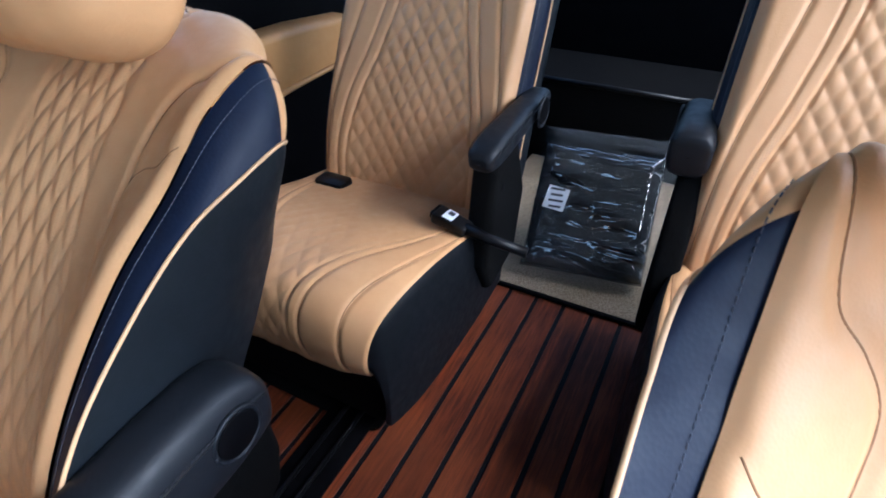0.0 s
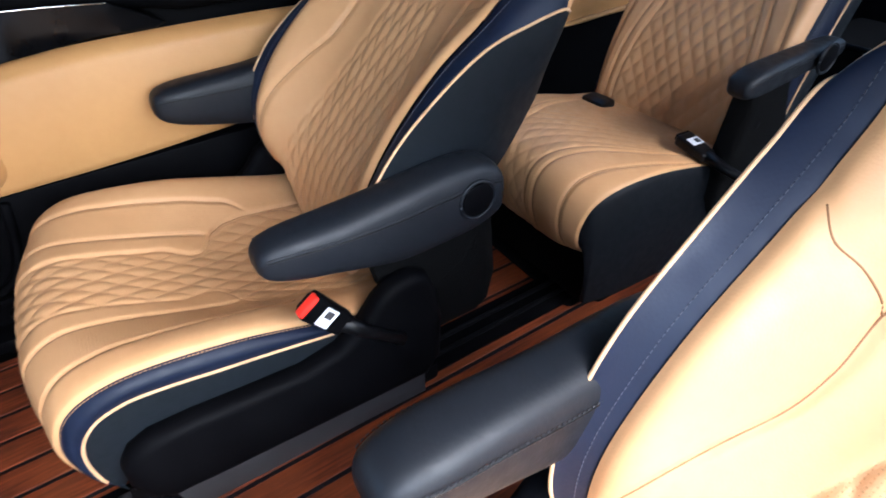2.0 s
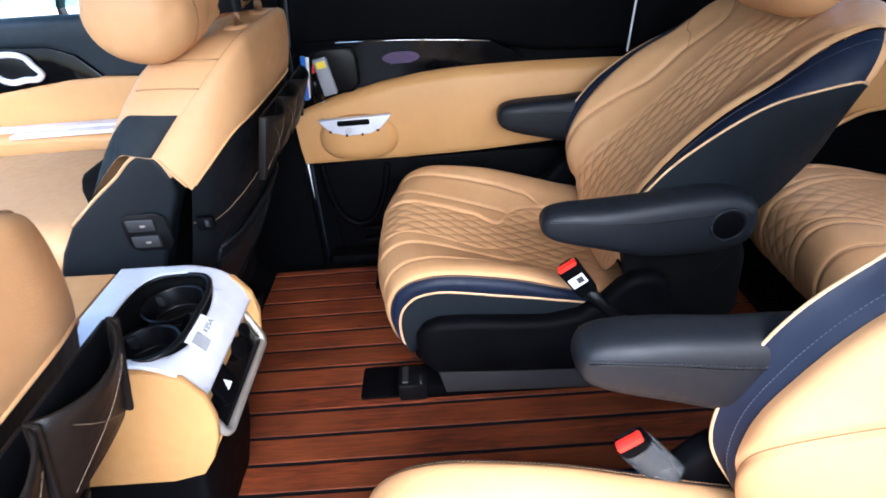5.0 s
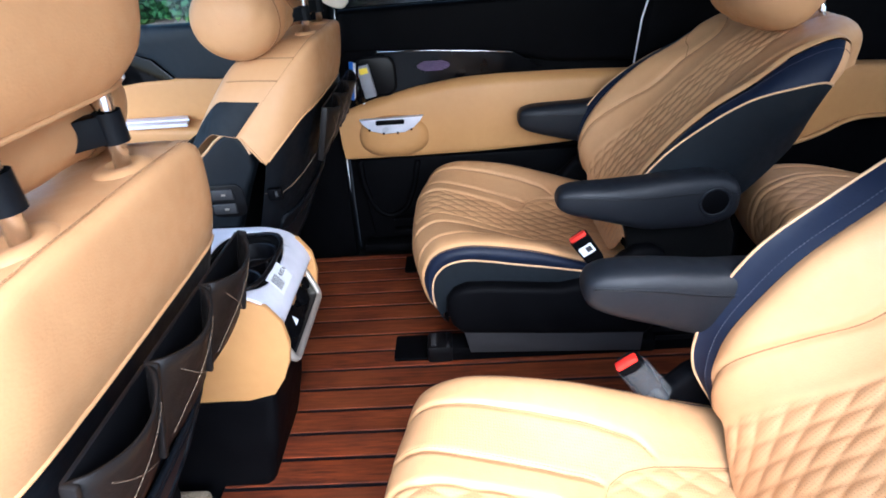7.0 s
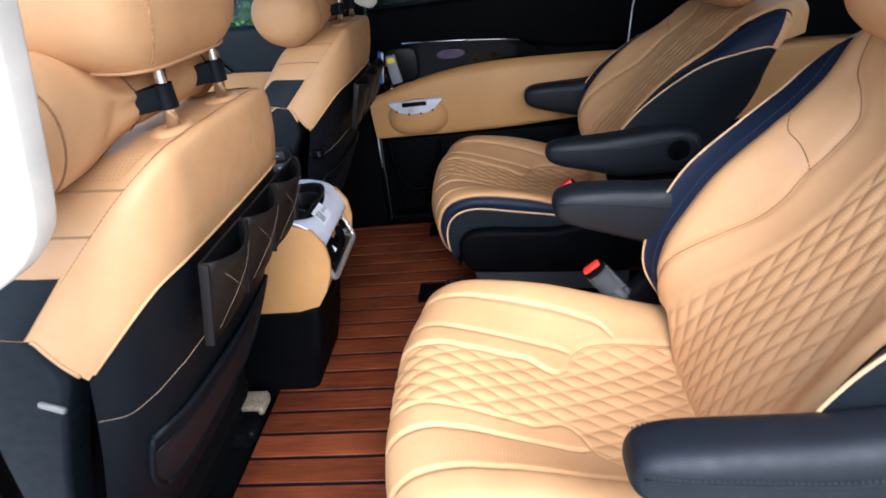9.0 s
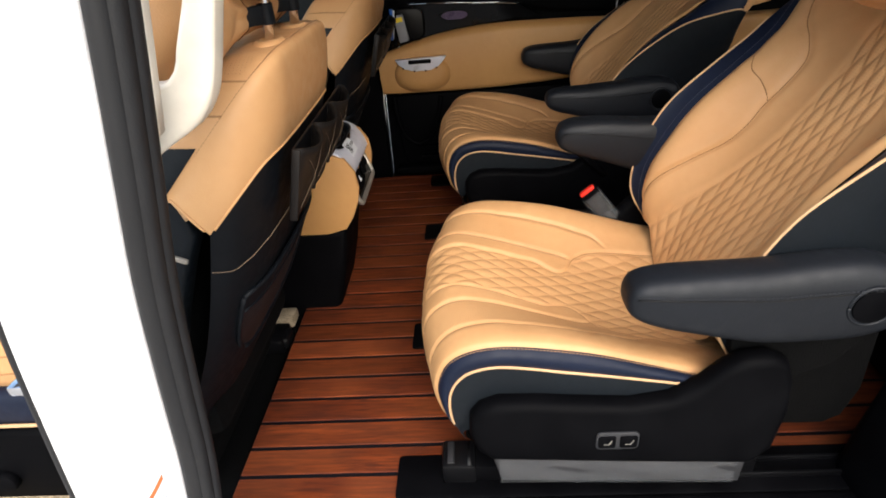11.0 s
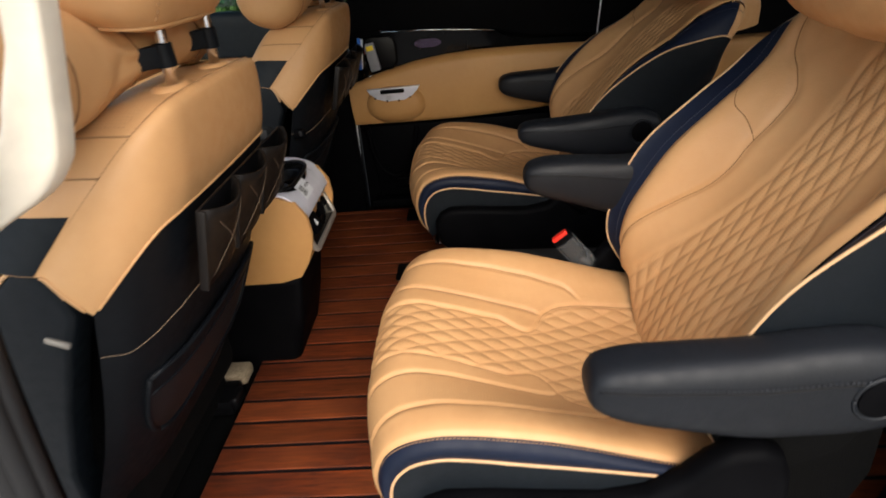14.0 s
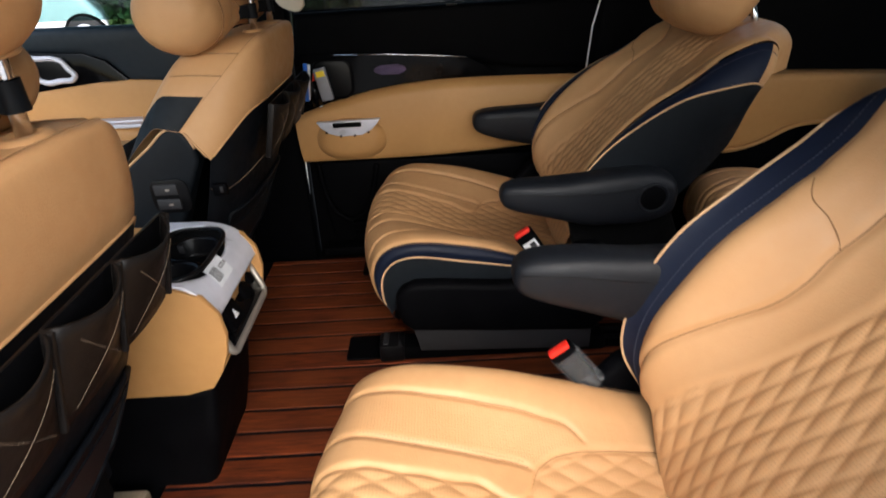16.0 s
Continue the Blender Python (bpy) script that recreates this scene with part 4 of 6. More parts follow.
def cabin():
    # pan under everything, carpet in front and behind
    tagged(part("floor_pan", box(1.56, 5.0, 0.05, 0, (0.118, -0.1, -0.060)), M_FELT), "black felt floor pan", "floor", kind="structure")
    tagged(part("carpet", shaded(box(0.62, 0.95, 0.02, 0.006, (0.05, -1.437, -0.004))), M_CARPET), "beige looped carpet behind the plank floor", "carpet", kind="structure")
    tagged(part("carpet", shaded(box(1.40, 0.9, 0.02, 0.006, (0.05, 1.35, -0.014))), M_CARPET), "beige looped carpet under the front seats", "carpet", kind="structure")
    tagged(part("trim", shaded(box(0.62, 0.012, 0.010, 0.003, (0.05, -0.957, 0.004))), M_PLAST), "thin dark edge strip of the plank floor", "trim", kind="structure")
    tagged(part("trim", shaded(box(0.26, 0.010, 0.008, 0.002, (-0.345, 0.845, 0.0))), M_GREYCARD), "pale edge strip under the front seat", "trim", kind="structure")
    tagged(part("carpet", shaded(box(0.055, 0.075, 0.030, 0.008, (-0.135, 0.822, 0.012))), M_CARPET), "beige carpet corner beside the console", "carpet", kind="structure")
    tagged(part("seat_foot", shaded(box(0.075, 0.055, 0.040, 0.006, (-0.205, 0.818, 0.002))), M_SATIN), "black foot cover of the front seat rail", "trim", kind="structure")
    # roof, ends
    tagged(part("ceiling", box(1.70, 3.70, 0.06, 0.02, (0.11, -0.35, 1.27)), M_HEAD), "grey cloth headliner", "ceiling", kind="structure")
    tagged(part("wall_rear", box(1.86, 0.08, 0.86, 0.02, (MID, -2.15, 0.36)), M_PLAST), "black tailgate trim", "wall", kind="structure")
    tagged(part("window_rear", shaded(box(1.60, 0.006, 0.44, 0, (MID, -2.13, 1.015))), M_REARGLASS), "dark privacy glass of the tailgate", "window", kind="structure")
    for x in (-0.86, 0.92):
        tagged(part("pillar_tailgate", shaded(box(0.10, 0.14, 0.46, 0.02, (x, -2.13, 1.02))), M_PLAST), "black trim of the tailgate pillar", "pillar", kind="structure")
    tagged(part("window_left", shaded(box(0.006, 1.45, 0.50, 0, (-0.85, -1.36, 0.98))), M_REARGLASS), "dark privacy glass of the rear quarter", "window", kind="structure")
    tagged(part("tailgate_sill", shaded(box(1.2, 0.07, 0.07, 0.02, (MID, -1.95, 0.10))), M_PLAST), "black plastic tailgate sill", "sill", kind="structure")
    tagged(part("dashboard", shaded(box(1.5, 0.35, 0.55, 0.08, (MID, 1.95, 0.42))), M_PLAST), "black dashboard", "dashboard", kind="structure")
    tagged(part("firewall", box(1.86, 0.05, 0.75, 0, (MID, 2.15, 0.3)), M_FELT), "black footwell wall", "wall", kind="structure")
    # left side: behind the opening
    tagged(part("wall_left", box(0.10, 1.75, 0.76, 0.02, (-0.83, -1.27, 0.35)), M_PLAST), "black rear quarter trim", "wall", kind="structure")
    # sill of the sliding door
    sill = tagged(part("door_sill", shaded(box(0.030, 1.10, 0.030, 0.006, (-0.681, 0.20, -0.006))), M_PLAST), "black plastic door sill with rail", "sill", kind="structure")
    part("tread", shaded(box(0.150, 1.25, 0.03, 0.008, (-0.772, 0.20, -0.050))), M_PLAST, sill, "ribbed black step tread")
    part("lower_rail", shaded(box(0.02, 1.20, 0.02, 0.005, (-0.705, 0.20, -0.022))), M_SATIN, sill)
    for y in (0.44, 0.17, -0.05):
        part("screw", shaded(disc(0.004, 0.0022, (-0.681, y, 0.0088), "z", 0.0008, 12)), M_CHROME, sill)
    part("body_sill", shaded(box(0.10, 2.6, 0.16, 0.03, (-0.885, 0.55, -0.14))), M_WHITE, sill, "white painted body sill")
    tagged(part("wheel_arch", shaded(slab([(-0.285, -0.06), (-0.300, 0.10), (-0.325, 0.28), (-0.36, 0.42), (-0.45, 0.50), (-1.0, 0.52), (-1.0, -0.06)], 0.24, "x", -0.84, 0.03, 4)), M_PLAST), "black moulded wheel arch trim beside the seat", "trim", kind="structure")
    # C pillar edge behind the opening
    tagged(part("pillar_rear", shaded(slab([(-0.36, -0.1), (-0.36, 0.2), (-0.42, 0.45), (-0.48, 1.25), (-0.62, 1.25), (-0.62, -0.1)], 0.16, "x", -0.90, 0.02)), M_PLAST), "black trim of the rear door pillar", "pillar", kind="structure")


cabin()


def pillar_front():
    """The B pillar between the open front door and the sliding door's opening: painted steel, rubber seal, trim, grab handle."""
    p = thing("pillar", "white painted door pillar with black rubber seal and orange warning label", "pillar", kind="structure")
    line = curve([(0.775, -0.12), (0.742, 0.02), (0.705, 0.14), (0.672, 0.30), (0.652, 0.44), (0.630, 0.58), (0.604, 0.70), (0.578, 0.82), (0.50, 1.25)], 40)
    def sheet(x0, x1, a, b, n=14, bow=0.0):
        return grid(np.array([[(x0 + (x1 - x0) * h, y + a + (b - a) * h + bow * math.sin(math.pi * h), z) for h in np.linspace(0, 1, n)] for y, z in line]), "sheet")
    steel = part("steel", sheet(-0.815, -0.895, 0.020, 0.098, bow=-0.010), M_WHITE, p, "white painted steel")
    steel.modifiers.new("thickness", "SOLIDIFY").thickness = 0.012
    steel.modifiers["thickness"].offset = 1
    for x, dy, r in ((-0.812, 0.012, 0.012), (-0.806, 0.004, 0.012), (-0.795, -0.002, 0.010)):
        part("seal", tube([(x, y + dy, z) for y, z in line], r, 12), M_RUBBER, p, "black rubber door seal")
    def strip(x0, x1, a, b, z0, z1):
        rows = [q for q in line if z0 <= q[1] <= z1]
        return grid(np.array([[(x0 + (x1 - x0) * h, y + a + (b - a) * h - 0.006 * math.sin(math.pi * h), z) for h in np.linspace(0, 1, 12)] for y, z in rows]), "strip")
    for nm, g, mt, lb in (("lower_trim", strip(-0.792, -0.722, -0.006, 0.055, -1, 0.715), M_PLAST, "black plastic pillar trim"), ("upper_trim", strip(-0.788, -0.748, -0.010, 0.010, 0.69, 2), M_CREAM, "cream plastic upper pillar trim")):
        part(nm, g, mt, p, lb).modifiers.new("thickness", "SOLIDIFY").thickness = 0.010
    part("front_seal", tube([(-0.880, y + 0.106, z) for y, z in line], 0.010, 10), M_RUBBER, p)
    # printed warning label
    def on(h, z):
        yy = np.interp(z, line[:, 1], line[:, 0])
        return np.array((-0.815 - 0.080 * h, yy + 0.0195 + 0.078 * h - 0.010 * math.sin(math.pi * h), z))
    def patch(name, h0, h1, z0, z1, slope, mat, lift):
        g = grid([[on(h, z - slope * (h - 0.25)) - (0, lift, 0) for h in np.linspace(h0, h1, 6)] for z in np.linspace(z0, z1, 4)], name)
        return part(name, g, mat, p)
    patch("label", 0.24, 0.59, 0.200, 0.340, 0.13, M_LABEL, 0.0010)
    patch("header", 0.31, 0.57, 0.318, 0.328, 0.13, M_ORANGE, 0.0018)
    for i in range(11):
        patch("text_line", 0.31, 0.53 - 0.04 * (i % 3), 0.304 - 0.0090 * i, 0.3065 - 0.0090 * i, 0.13, M_PRINT, 0.0018)
    part("striker", shaded(box(0.020, 0.018, 0.012, 0.003, (-0.872, 0.768, 0.503))), M_CHROME, p, "chrome door striker")
    # grab handle
    h = thing("grab_handle", "cream plastic grab handle on the door pillar", "handle")
    outer = curve([(0.640, 0.672), (0.627, 0.684), (0.606, 0.697), (0.587, 0.708), (0.571, 0.732), (0.560, 0.760), (0.552, 0.786), (0.534, 0.848), (0.518, 0.910), (0.508, 0.975), (0.514, 1.030)], 40)
    inner = curve([(0.548, 1.020), (0.538, 0.985), (0.548, 0.910), (0.565, 0.849), (0.586, 0.783), (0.592, 0.764), (0.600, 0.755), (0.612, 0.756), (0.630, 0.770)], 34)
    grip = slab([tuple(q) for q in outer] + [tuple(q) for q in inner] + [(0.650, 0.740)], 0.030, "x", -0.705, 0.010, 4)
    for v in grip.verts:  # the foot runs back to the pillar, the top too
        v.co.x -= 0.062 * max(0.0, min(1.0, (v.co.y - 0.572) / 0.058)) + 0.060 * max(0.0, min(1.0, (v.co.z - 0.96) / 0.07))
    part("grip", shaded(grip, angle=50), M_CREAM, h)
    part("foot", shaded(box(0.024, 0.030, 0.062, 0.006, (-0.770, 0.633, 0.716), 3)), M_CREAM, h, "cream mounting foot")


pillar_front()


# ---- right side: sliding door, front door, rear quarter ----
def door_right():
    d = thing("door_1", "closed sliding door with tan leather panel and gloss black upper trim", "door", kind="structure")
    part("door_shell", shaded(slab([(0.640, -0.06), (0.625, 0.60), (0.61, 0.735), (-0.40, 0.742), (-0.36, -0.06)], 0.05, "x", 0.88, 0.004)), M_PLAST, d, "black plastic door lining")
    part("belt_trim", shaded(slab([(0.62, 0.60), (0.60, 0.73), (-0.42, 0.74), (-0.36, 0.56), (-0.25, 0.55), (0.0, 0.56), (0.12, 0.585)], 0.06, "x", 0.835, 0.018, 3)), M_PLAST, d, "matte black upper trim")
    part("window", shaded(slab([(0.60, 0.735), (0.53, 1.21), (-0.42, 1.21), (-0.40, 0.742)], 0.006, "x", 0.872, 0)), M_PRIV, d, "dark privacy glass")
    part("blind_hook", shaded(box(0.012, 0.03, 0.008, 0.002, (0.838, 0.165, 0.735))), M_SATIN, d)
    gloss = [(0.618, 0.462), (0.612, 0.618), (0.585, 0.628), (0.50, 0.626), (0.35, 0.620), (0.20, 0.608), (0.125, 0.600), (0.08, 0.575), (0.04, 0.552), (0.06, 0.545), (0.16, 0.548), (0.30, 0.536), (0.40, 0.522), (0.52, 0.494)]
    g = part("gloss_trim", shaded(slab(gloss, 0.05, "x", 0.818, 0.0015, 1), angle=12), M_GLOSS, d, "piano black trim")
    for k in range(8):  # a soft violet glow on the trim, painted as fine coloured lines
        z = 0.5635 + 0.0034 * k
        half = 0.046 * math.sqrt(max(0.05, 1 - ((z - 0.5755) / 0.0150) ** 2))
        part("glow_line", shaded(slab(rounded(0.346 - half, z - 0.0011, 0.346 + half, z + 0.0011, 0.001, 2), -0.0008, "x", 0.8176, 0)), M_VIOLET, g, "fine line of violet glow put into the colour")
    part("chrome_line", tube([(0.817, 0.50, 0.622), (0.8165, 0.35, 0.617), (0.817, 0.20, 0.606), (0.819, 0.125, 0.598)], 0.0016, 6), M_CHROME, g)
    # tan leather panel, gently bowed
    top = curve([(0.634, 0.458), (0.56, 0.480), (0.46, 0.506), (0.36, 0.524), (0.25, 0.535), (0.10, 0.538), (-0.05, 0.536), (-0.22, 0.530), (-0.36, 0.520)], 60)
    bot = curve([(0.628, 0.312), (0.50, 0.309), (0.35, 0.308), (0.20, 0.310), (0.05, 0.318), (-0.08, 0.328), (-0.22, 0.345), (-0.36, 0.365)], 60)
    rows = []
    for (ya, za), (yb, zb) in zip(top, bot):
        rows.append([(0.812 - 0.016 * math.sin(math.pi * min(1, max(0, h))) ** 0.6 + (0.03 if h in (0.0, 1.0) else 0), ya + (yb - ya) * h, za + (zb - za) * h) for h in np.linspace(0, 1, 18)])
    part("leather_panel", grid(rows, "panel"), M_PANEL, d, "tan leather door panel")
    # pull cup with silver bezel and switches
    part("pull_cup", rings([(0.770, 0.475, 0.410, 0.0004, 0.0003), (0.7705, 0.475, 0.408, 0.045, 0.030), (0.773, 0.475, 0.406, 0.070, 0.042), (0.780, 0.475, 0.403, 0.088, 0.053), (0.790, 0.475, 0.400, 0.098, 0.060), (0.802, 0.475, 0.398, 0.105, 0.064)], (0, 0, -0.012), 40, 2.3, "x"), M_PANEL, d, "moulded tan pull cup")
    bez = [(0.566, 0.447), (0.384, 0.450), (0.394, 0.436), (0.412, 0.419), (0.440, 0.406), (0.500, 0.404), (0.535, 0.414), (0.556, 0.432)]
    bezel = part("bezel", shaded(slab(bez, 0.020, "x", 0.766, 0.003)), M_SILVER, d, "silver switch bezel")
    sw = part("switch_pack", shaded(slab(rounded(0.438, 0.431, 0.520, 0.445, 0.004), 0.004, "x", 0.7635, 0.001)), M_GLOSS, bezel)
    for y in (0.505, 0.480, 0.455):
        part("key", shaded(box(0.003, 0.014, 0.008, 0.001, (0.763, y, 0.438))), M_PLAST, sw)
    for y, z in ((0.54, 0.416), (0.50, 0.404), (0.46, 0.404), (0.42, 0.412)):
        part("notch", shaded(box(0.003, 0.006, 0.006, 0.001, (0.7655, y, z + 0.002))), M_PLAST, bezel)
    # storage pocket in the gloss trim
    part("tray", shaded(slab(rounded(0.455, 0.505, 0.565, 0.610, 0.03), 0.012, "x", 0.812, 0.004)), M_SATIN, d, "open storage recess")
    part("tray_rim", tube([(0.811, a, b) for a, b in rounded(0.455, 0.505, 0.565, 0.610, 0.03) + [(0.565, 0.58)]], 0.0035, 6), M_GLOSS, d)
    # lower pocket
    part("door_pocket", shaded(slab([(0.58, 0.02), (0.60, 0.30), (0.30, 0.30), (0.05, 0.30), (-0.2, 0.30), (-0.2, 0.02)], 0.04, "x", 0.85, 0.01)), M_PLAST, d)
    rim = curve([(0.595, 0.300), (0.585, 0.20), (0.560, 0.135), (0.52, 0.108), (0.475, 0.125), (0.44, 0.19), (0.415, 0.29)], 40)
    part("pocket_rim", tube([(0.842, y, z) for y, z in rim], 0.009, 8), M_PLAST, d, "black moulded pocket rim")
    for z in (0.095, 0.055):
        part("rib", shaded(box(0.03, 0.42, 0.016, 0.005, (0.838, 0.30, z))), M_PLAST, d)
    part("kick_plate", shaded(box(0.06, 0.50, 0.03, 0.008, (0.825, 0.36, 0.012))), M_PLAST, d)
    part("edge_line", tube([(0.845, 0.626, 0.46), (0.853, 0.636, 0.30), (0.865, 0.645, 0.15), (0.872, 0.648, 0.01)], 0.0028, 6), M_LABEL, d, "pale door seal edge")
    # B pillar on the right
    tagged(part("pillar_right", shaded(slab([(0.645, -0.06), (0.632, 0.60), (0.56, 1.25), (0.72, 1.25), (0.80, 0.6), (0.84, -0.06)], 0.10, "x", 0.835, 0.02)), M_PLAST), "black trim of the door pillar", "pillar", kind="structure")
    guide = thing("belt_guide", "cream plastic seat belt guide on the far door pillar", "belt guide")
    shell = part("shell", shaded(slab(curve([(0.560, 0.752), (0.575, 0.738), (0.605, 0.742), (0.632, 0.760), (0.640, 0.80), (0.628, 0.85), (0.590, 0.86), (0.566, 0.84), (0.558, 0.79), (0.560, 0.752)], 40)[:-1], 0.014, "x", 0.822, 0.005, 3)), M_CREAM, guide)
    part("slot", shaded(slab(rounded(0.580, 0.790, 0.618, 0.800, 0.003), 0.004, "x", 0.820, 0.001)), M_PLAST, shell)
    tagged(part("belt_line", tube([(0.83, -0.215, 0.545), (0.832, -0.225, 0.66), (0.836, -0.260, 0.80), (0.84, -0.30, 1.0)], 0.0025, 6), M_LABEL), "pale seal line beside the belt pillar", "trim", kind="structure")
    tagged(part("pillar_belt", shaded(slab([(-0.235, 0.54), (-0.25, 0.70), (-0.30, 1.2), (-0.52, 1.2), (-0.50, 0.54)], 0.06, "x", 0.83, 0.015)), M_PLAST), "black trim around the belt pillar", "pillar", kind="structure")
    # rear quarter
    q = thing("rear_quarter", "tan leather rear quarter panel over black trim", "side panel", kind="structure")
    part("lining", shaded(slab([(-0.36, -0.06), (-0.36, 0.72), (-2.15, 0.72), (-2.15, -0.06)], 0.06, "x", 0.885, 0.004)), M_PLAST, q)
    part("arm_panel", shaded(slab([(-0.55, 0.29), (-0.55, 0.505), (-0.80, 0.507), (-1.10, 0.492), (-1.30, 0.47), (-1.28, 0.36), (-1.0, 0.358), (-0.82, 0.345), (-0.76, 0.31), (-0.70, 0.288)], 0.09, "x", 0.80, 0.018, 3)), M_PANEL, q, "tan leather panel")
    part("arm_lip", tube([(0.798, y, z) for y, z in curve([(-1.28, 0.366), (-1.0, 0.362), (-0.83, 0.350), (-0.765, 0.316), (-0.70, 0.294), (-0.56, 0.290)], 30)], 0.007, 8), M_PANEL, q)
    part("quarter_glass", shaded(slab([(-0.60, 0.72), (-0.62, 1.18), (-1.9, 1.18), (-1.9, 0.72)], 0.006, "x", 0.878, 0)), M_REARGLASS, q, "dark privacy glass")
    # front door
    f = thing("door_2", "closed front passenger door with tan armrest and silver trim", "door", kind="structure")
    part("door_shell", shaded(slab([(0.80, -0.06), (0.80, 0.715), (2.1, 0.735), (2.1, -0.06)], 0.05, "x", 0.87, 0.01)), M_PLAST, f)
    part("belt_trim", shaded(slab([(0.78, 0.575), (0.78, 0.712), (1.0, 0.727), (1.8, 0.735), (1.8, 0.66), (1.30, 0.668), (1.18, 0.661), (1.12, 0.640), (1.07, 0.585), (0.95, 0.572)], 0.06, "x", 0.800, 0.018, 3)), M_NAVYDOOR, f, "matte black upper trim")
    part("gloss_trim", shaded(slab([(1.04, 0.565), (1.075, 0.589), (1.125, 0.644), (1.18, 0.664), (1.30, 0.672), (1.6, 0.68), (1.6, 0.54), (1.2, 0.555)], 0.05, "x", 0.806, 0.008)), M_GLOSS, f)
    part("leather_panel", shaded(slab([(0.80, 0.425), (0.80, 0.575), (0.94, 0.584), (1.06, 0.588), (1.16, 0.586), (1.25, 0.577), (1.34, 0.567), (1.5, 0.545), (1.7, 0.53), (1.7, 0.42)], 0.06, "x", 0.800, 0.010, 3)), M_PANEL, f, "tan leather door panel")
    part("armrest", shaded(slab([(0.80, 0.33), (0.80, 0.455), (1.20, 0.482), (1.65, 0.482), (1.65, 0.33)], 0.11, "x", 0.715, 0.02, 3)), M_PANEL, f, "tan leather armrest")
    part("switch_plate", shaded(slab([(0.752, 1.04), (0.792, 1.06), (0.792, 1.40), (0.752, 1.40)], 0.010, "z", 0.478, 0.003)), M_SILVER, f, "silver switch plate")
    part("switch_plate", shaded(slab([(0.712, 1.03), (0.746, 1.04), (0.746, 1.30), (0.712, 1.30)], 0.010, "z", 0.476, 0.003)), M_SILVER, f, "silver switch plate")
    rim = [(1.357, 0.660), (1.241, 0.653), (1.209, 0.600), (1.306, 0.591)]
    line = [(0.797, a[0] + (b[0] - a[0]) * q, a[1] + (b[1] - a[1]) * q) for a, b in zip(rim, rim[1:] + rim[:1]) for q in (0.12, 0.5, 0.88)]
    ring = np.array(line + line[:2])
    handle = part("handle_bezel", tube(curve(ring, 90), 0.0075, 10), M_SILVER, f, "satin silver inner handle surround")
    part("handle_cup", shaded(slab([(1.345, 0.655), (1.247, 0.649), (1.217, 0.605), (1.305, 0.597)], 0.004, "x", 0.7985, 0.001)), M_SATIN, handle)
    glass = part("window", shaded(slab([(0.80, 0.735), (0.78, 1.22), (1.6, 1.22), (2.05, 0.75)], 0.004, "x", 0.875, 0)), M_GLASS, f, "tinted side window")
    glass.visible_shadow = False


door_right()


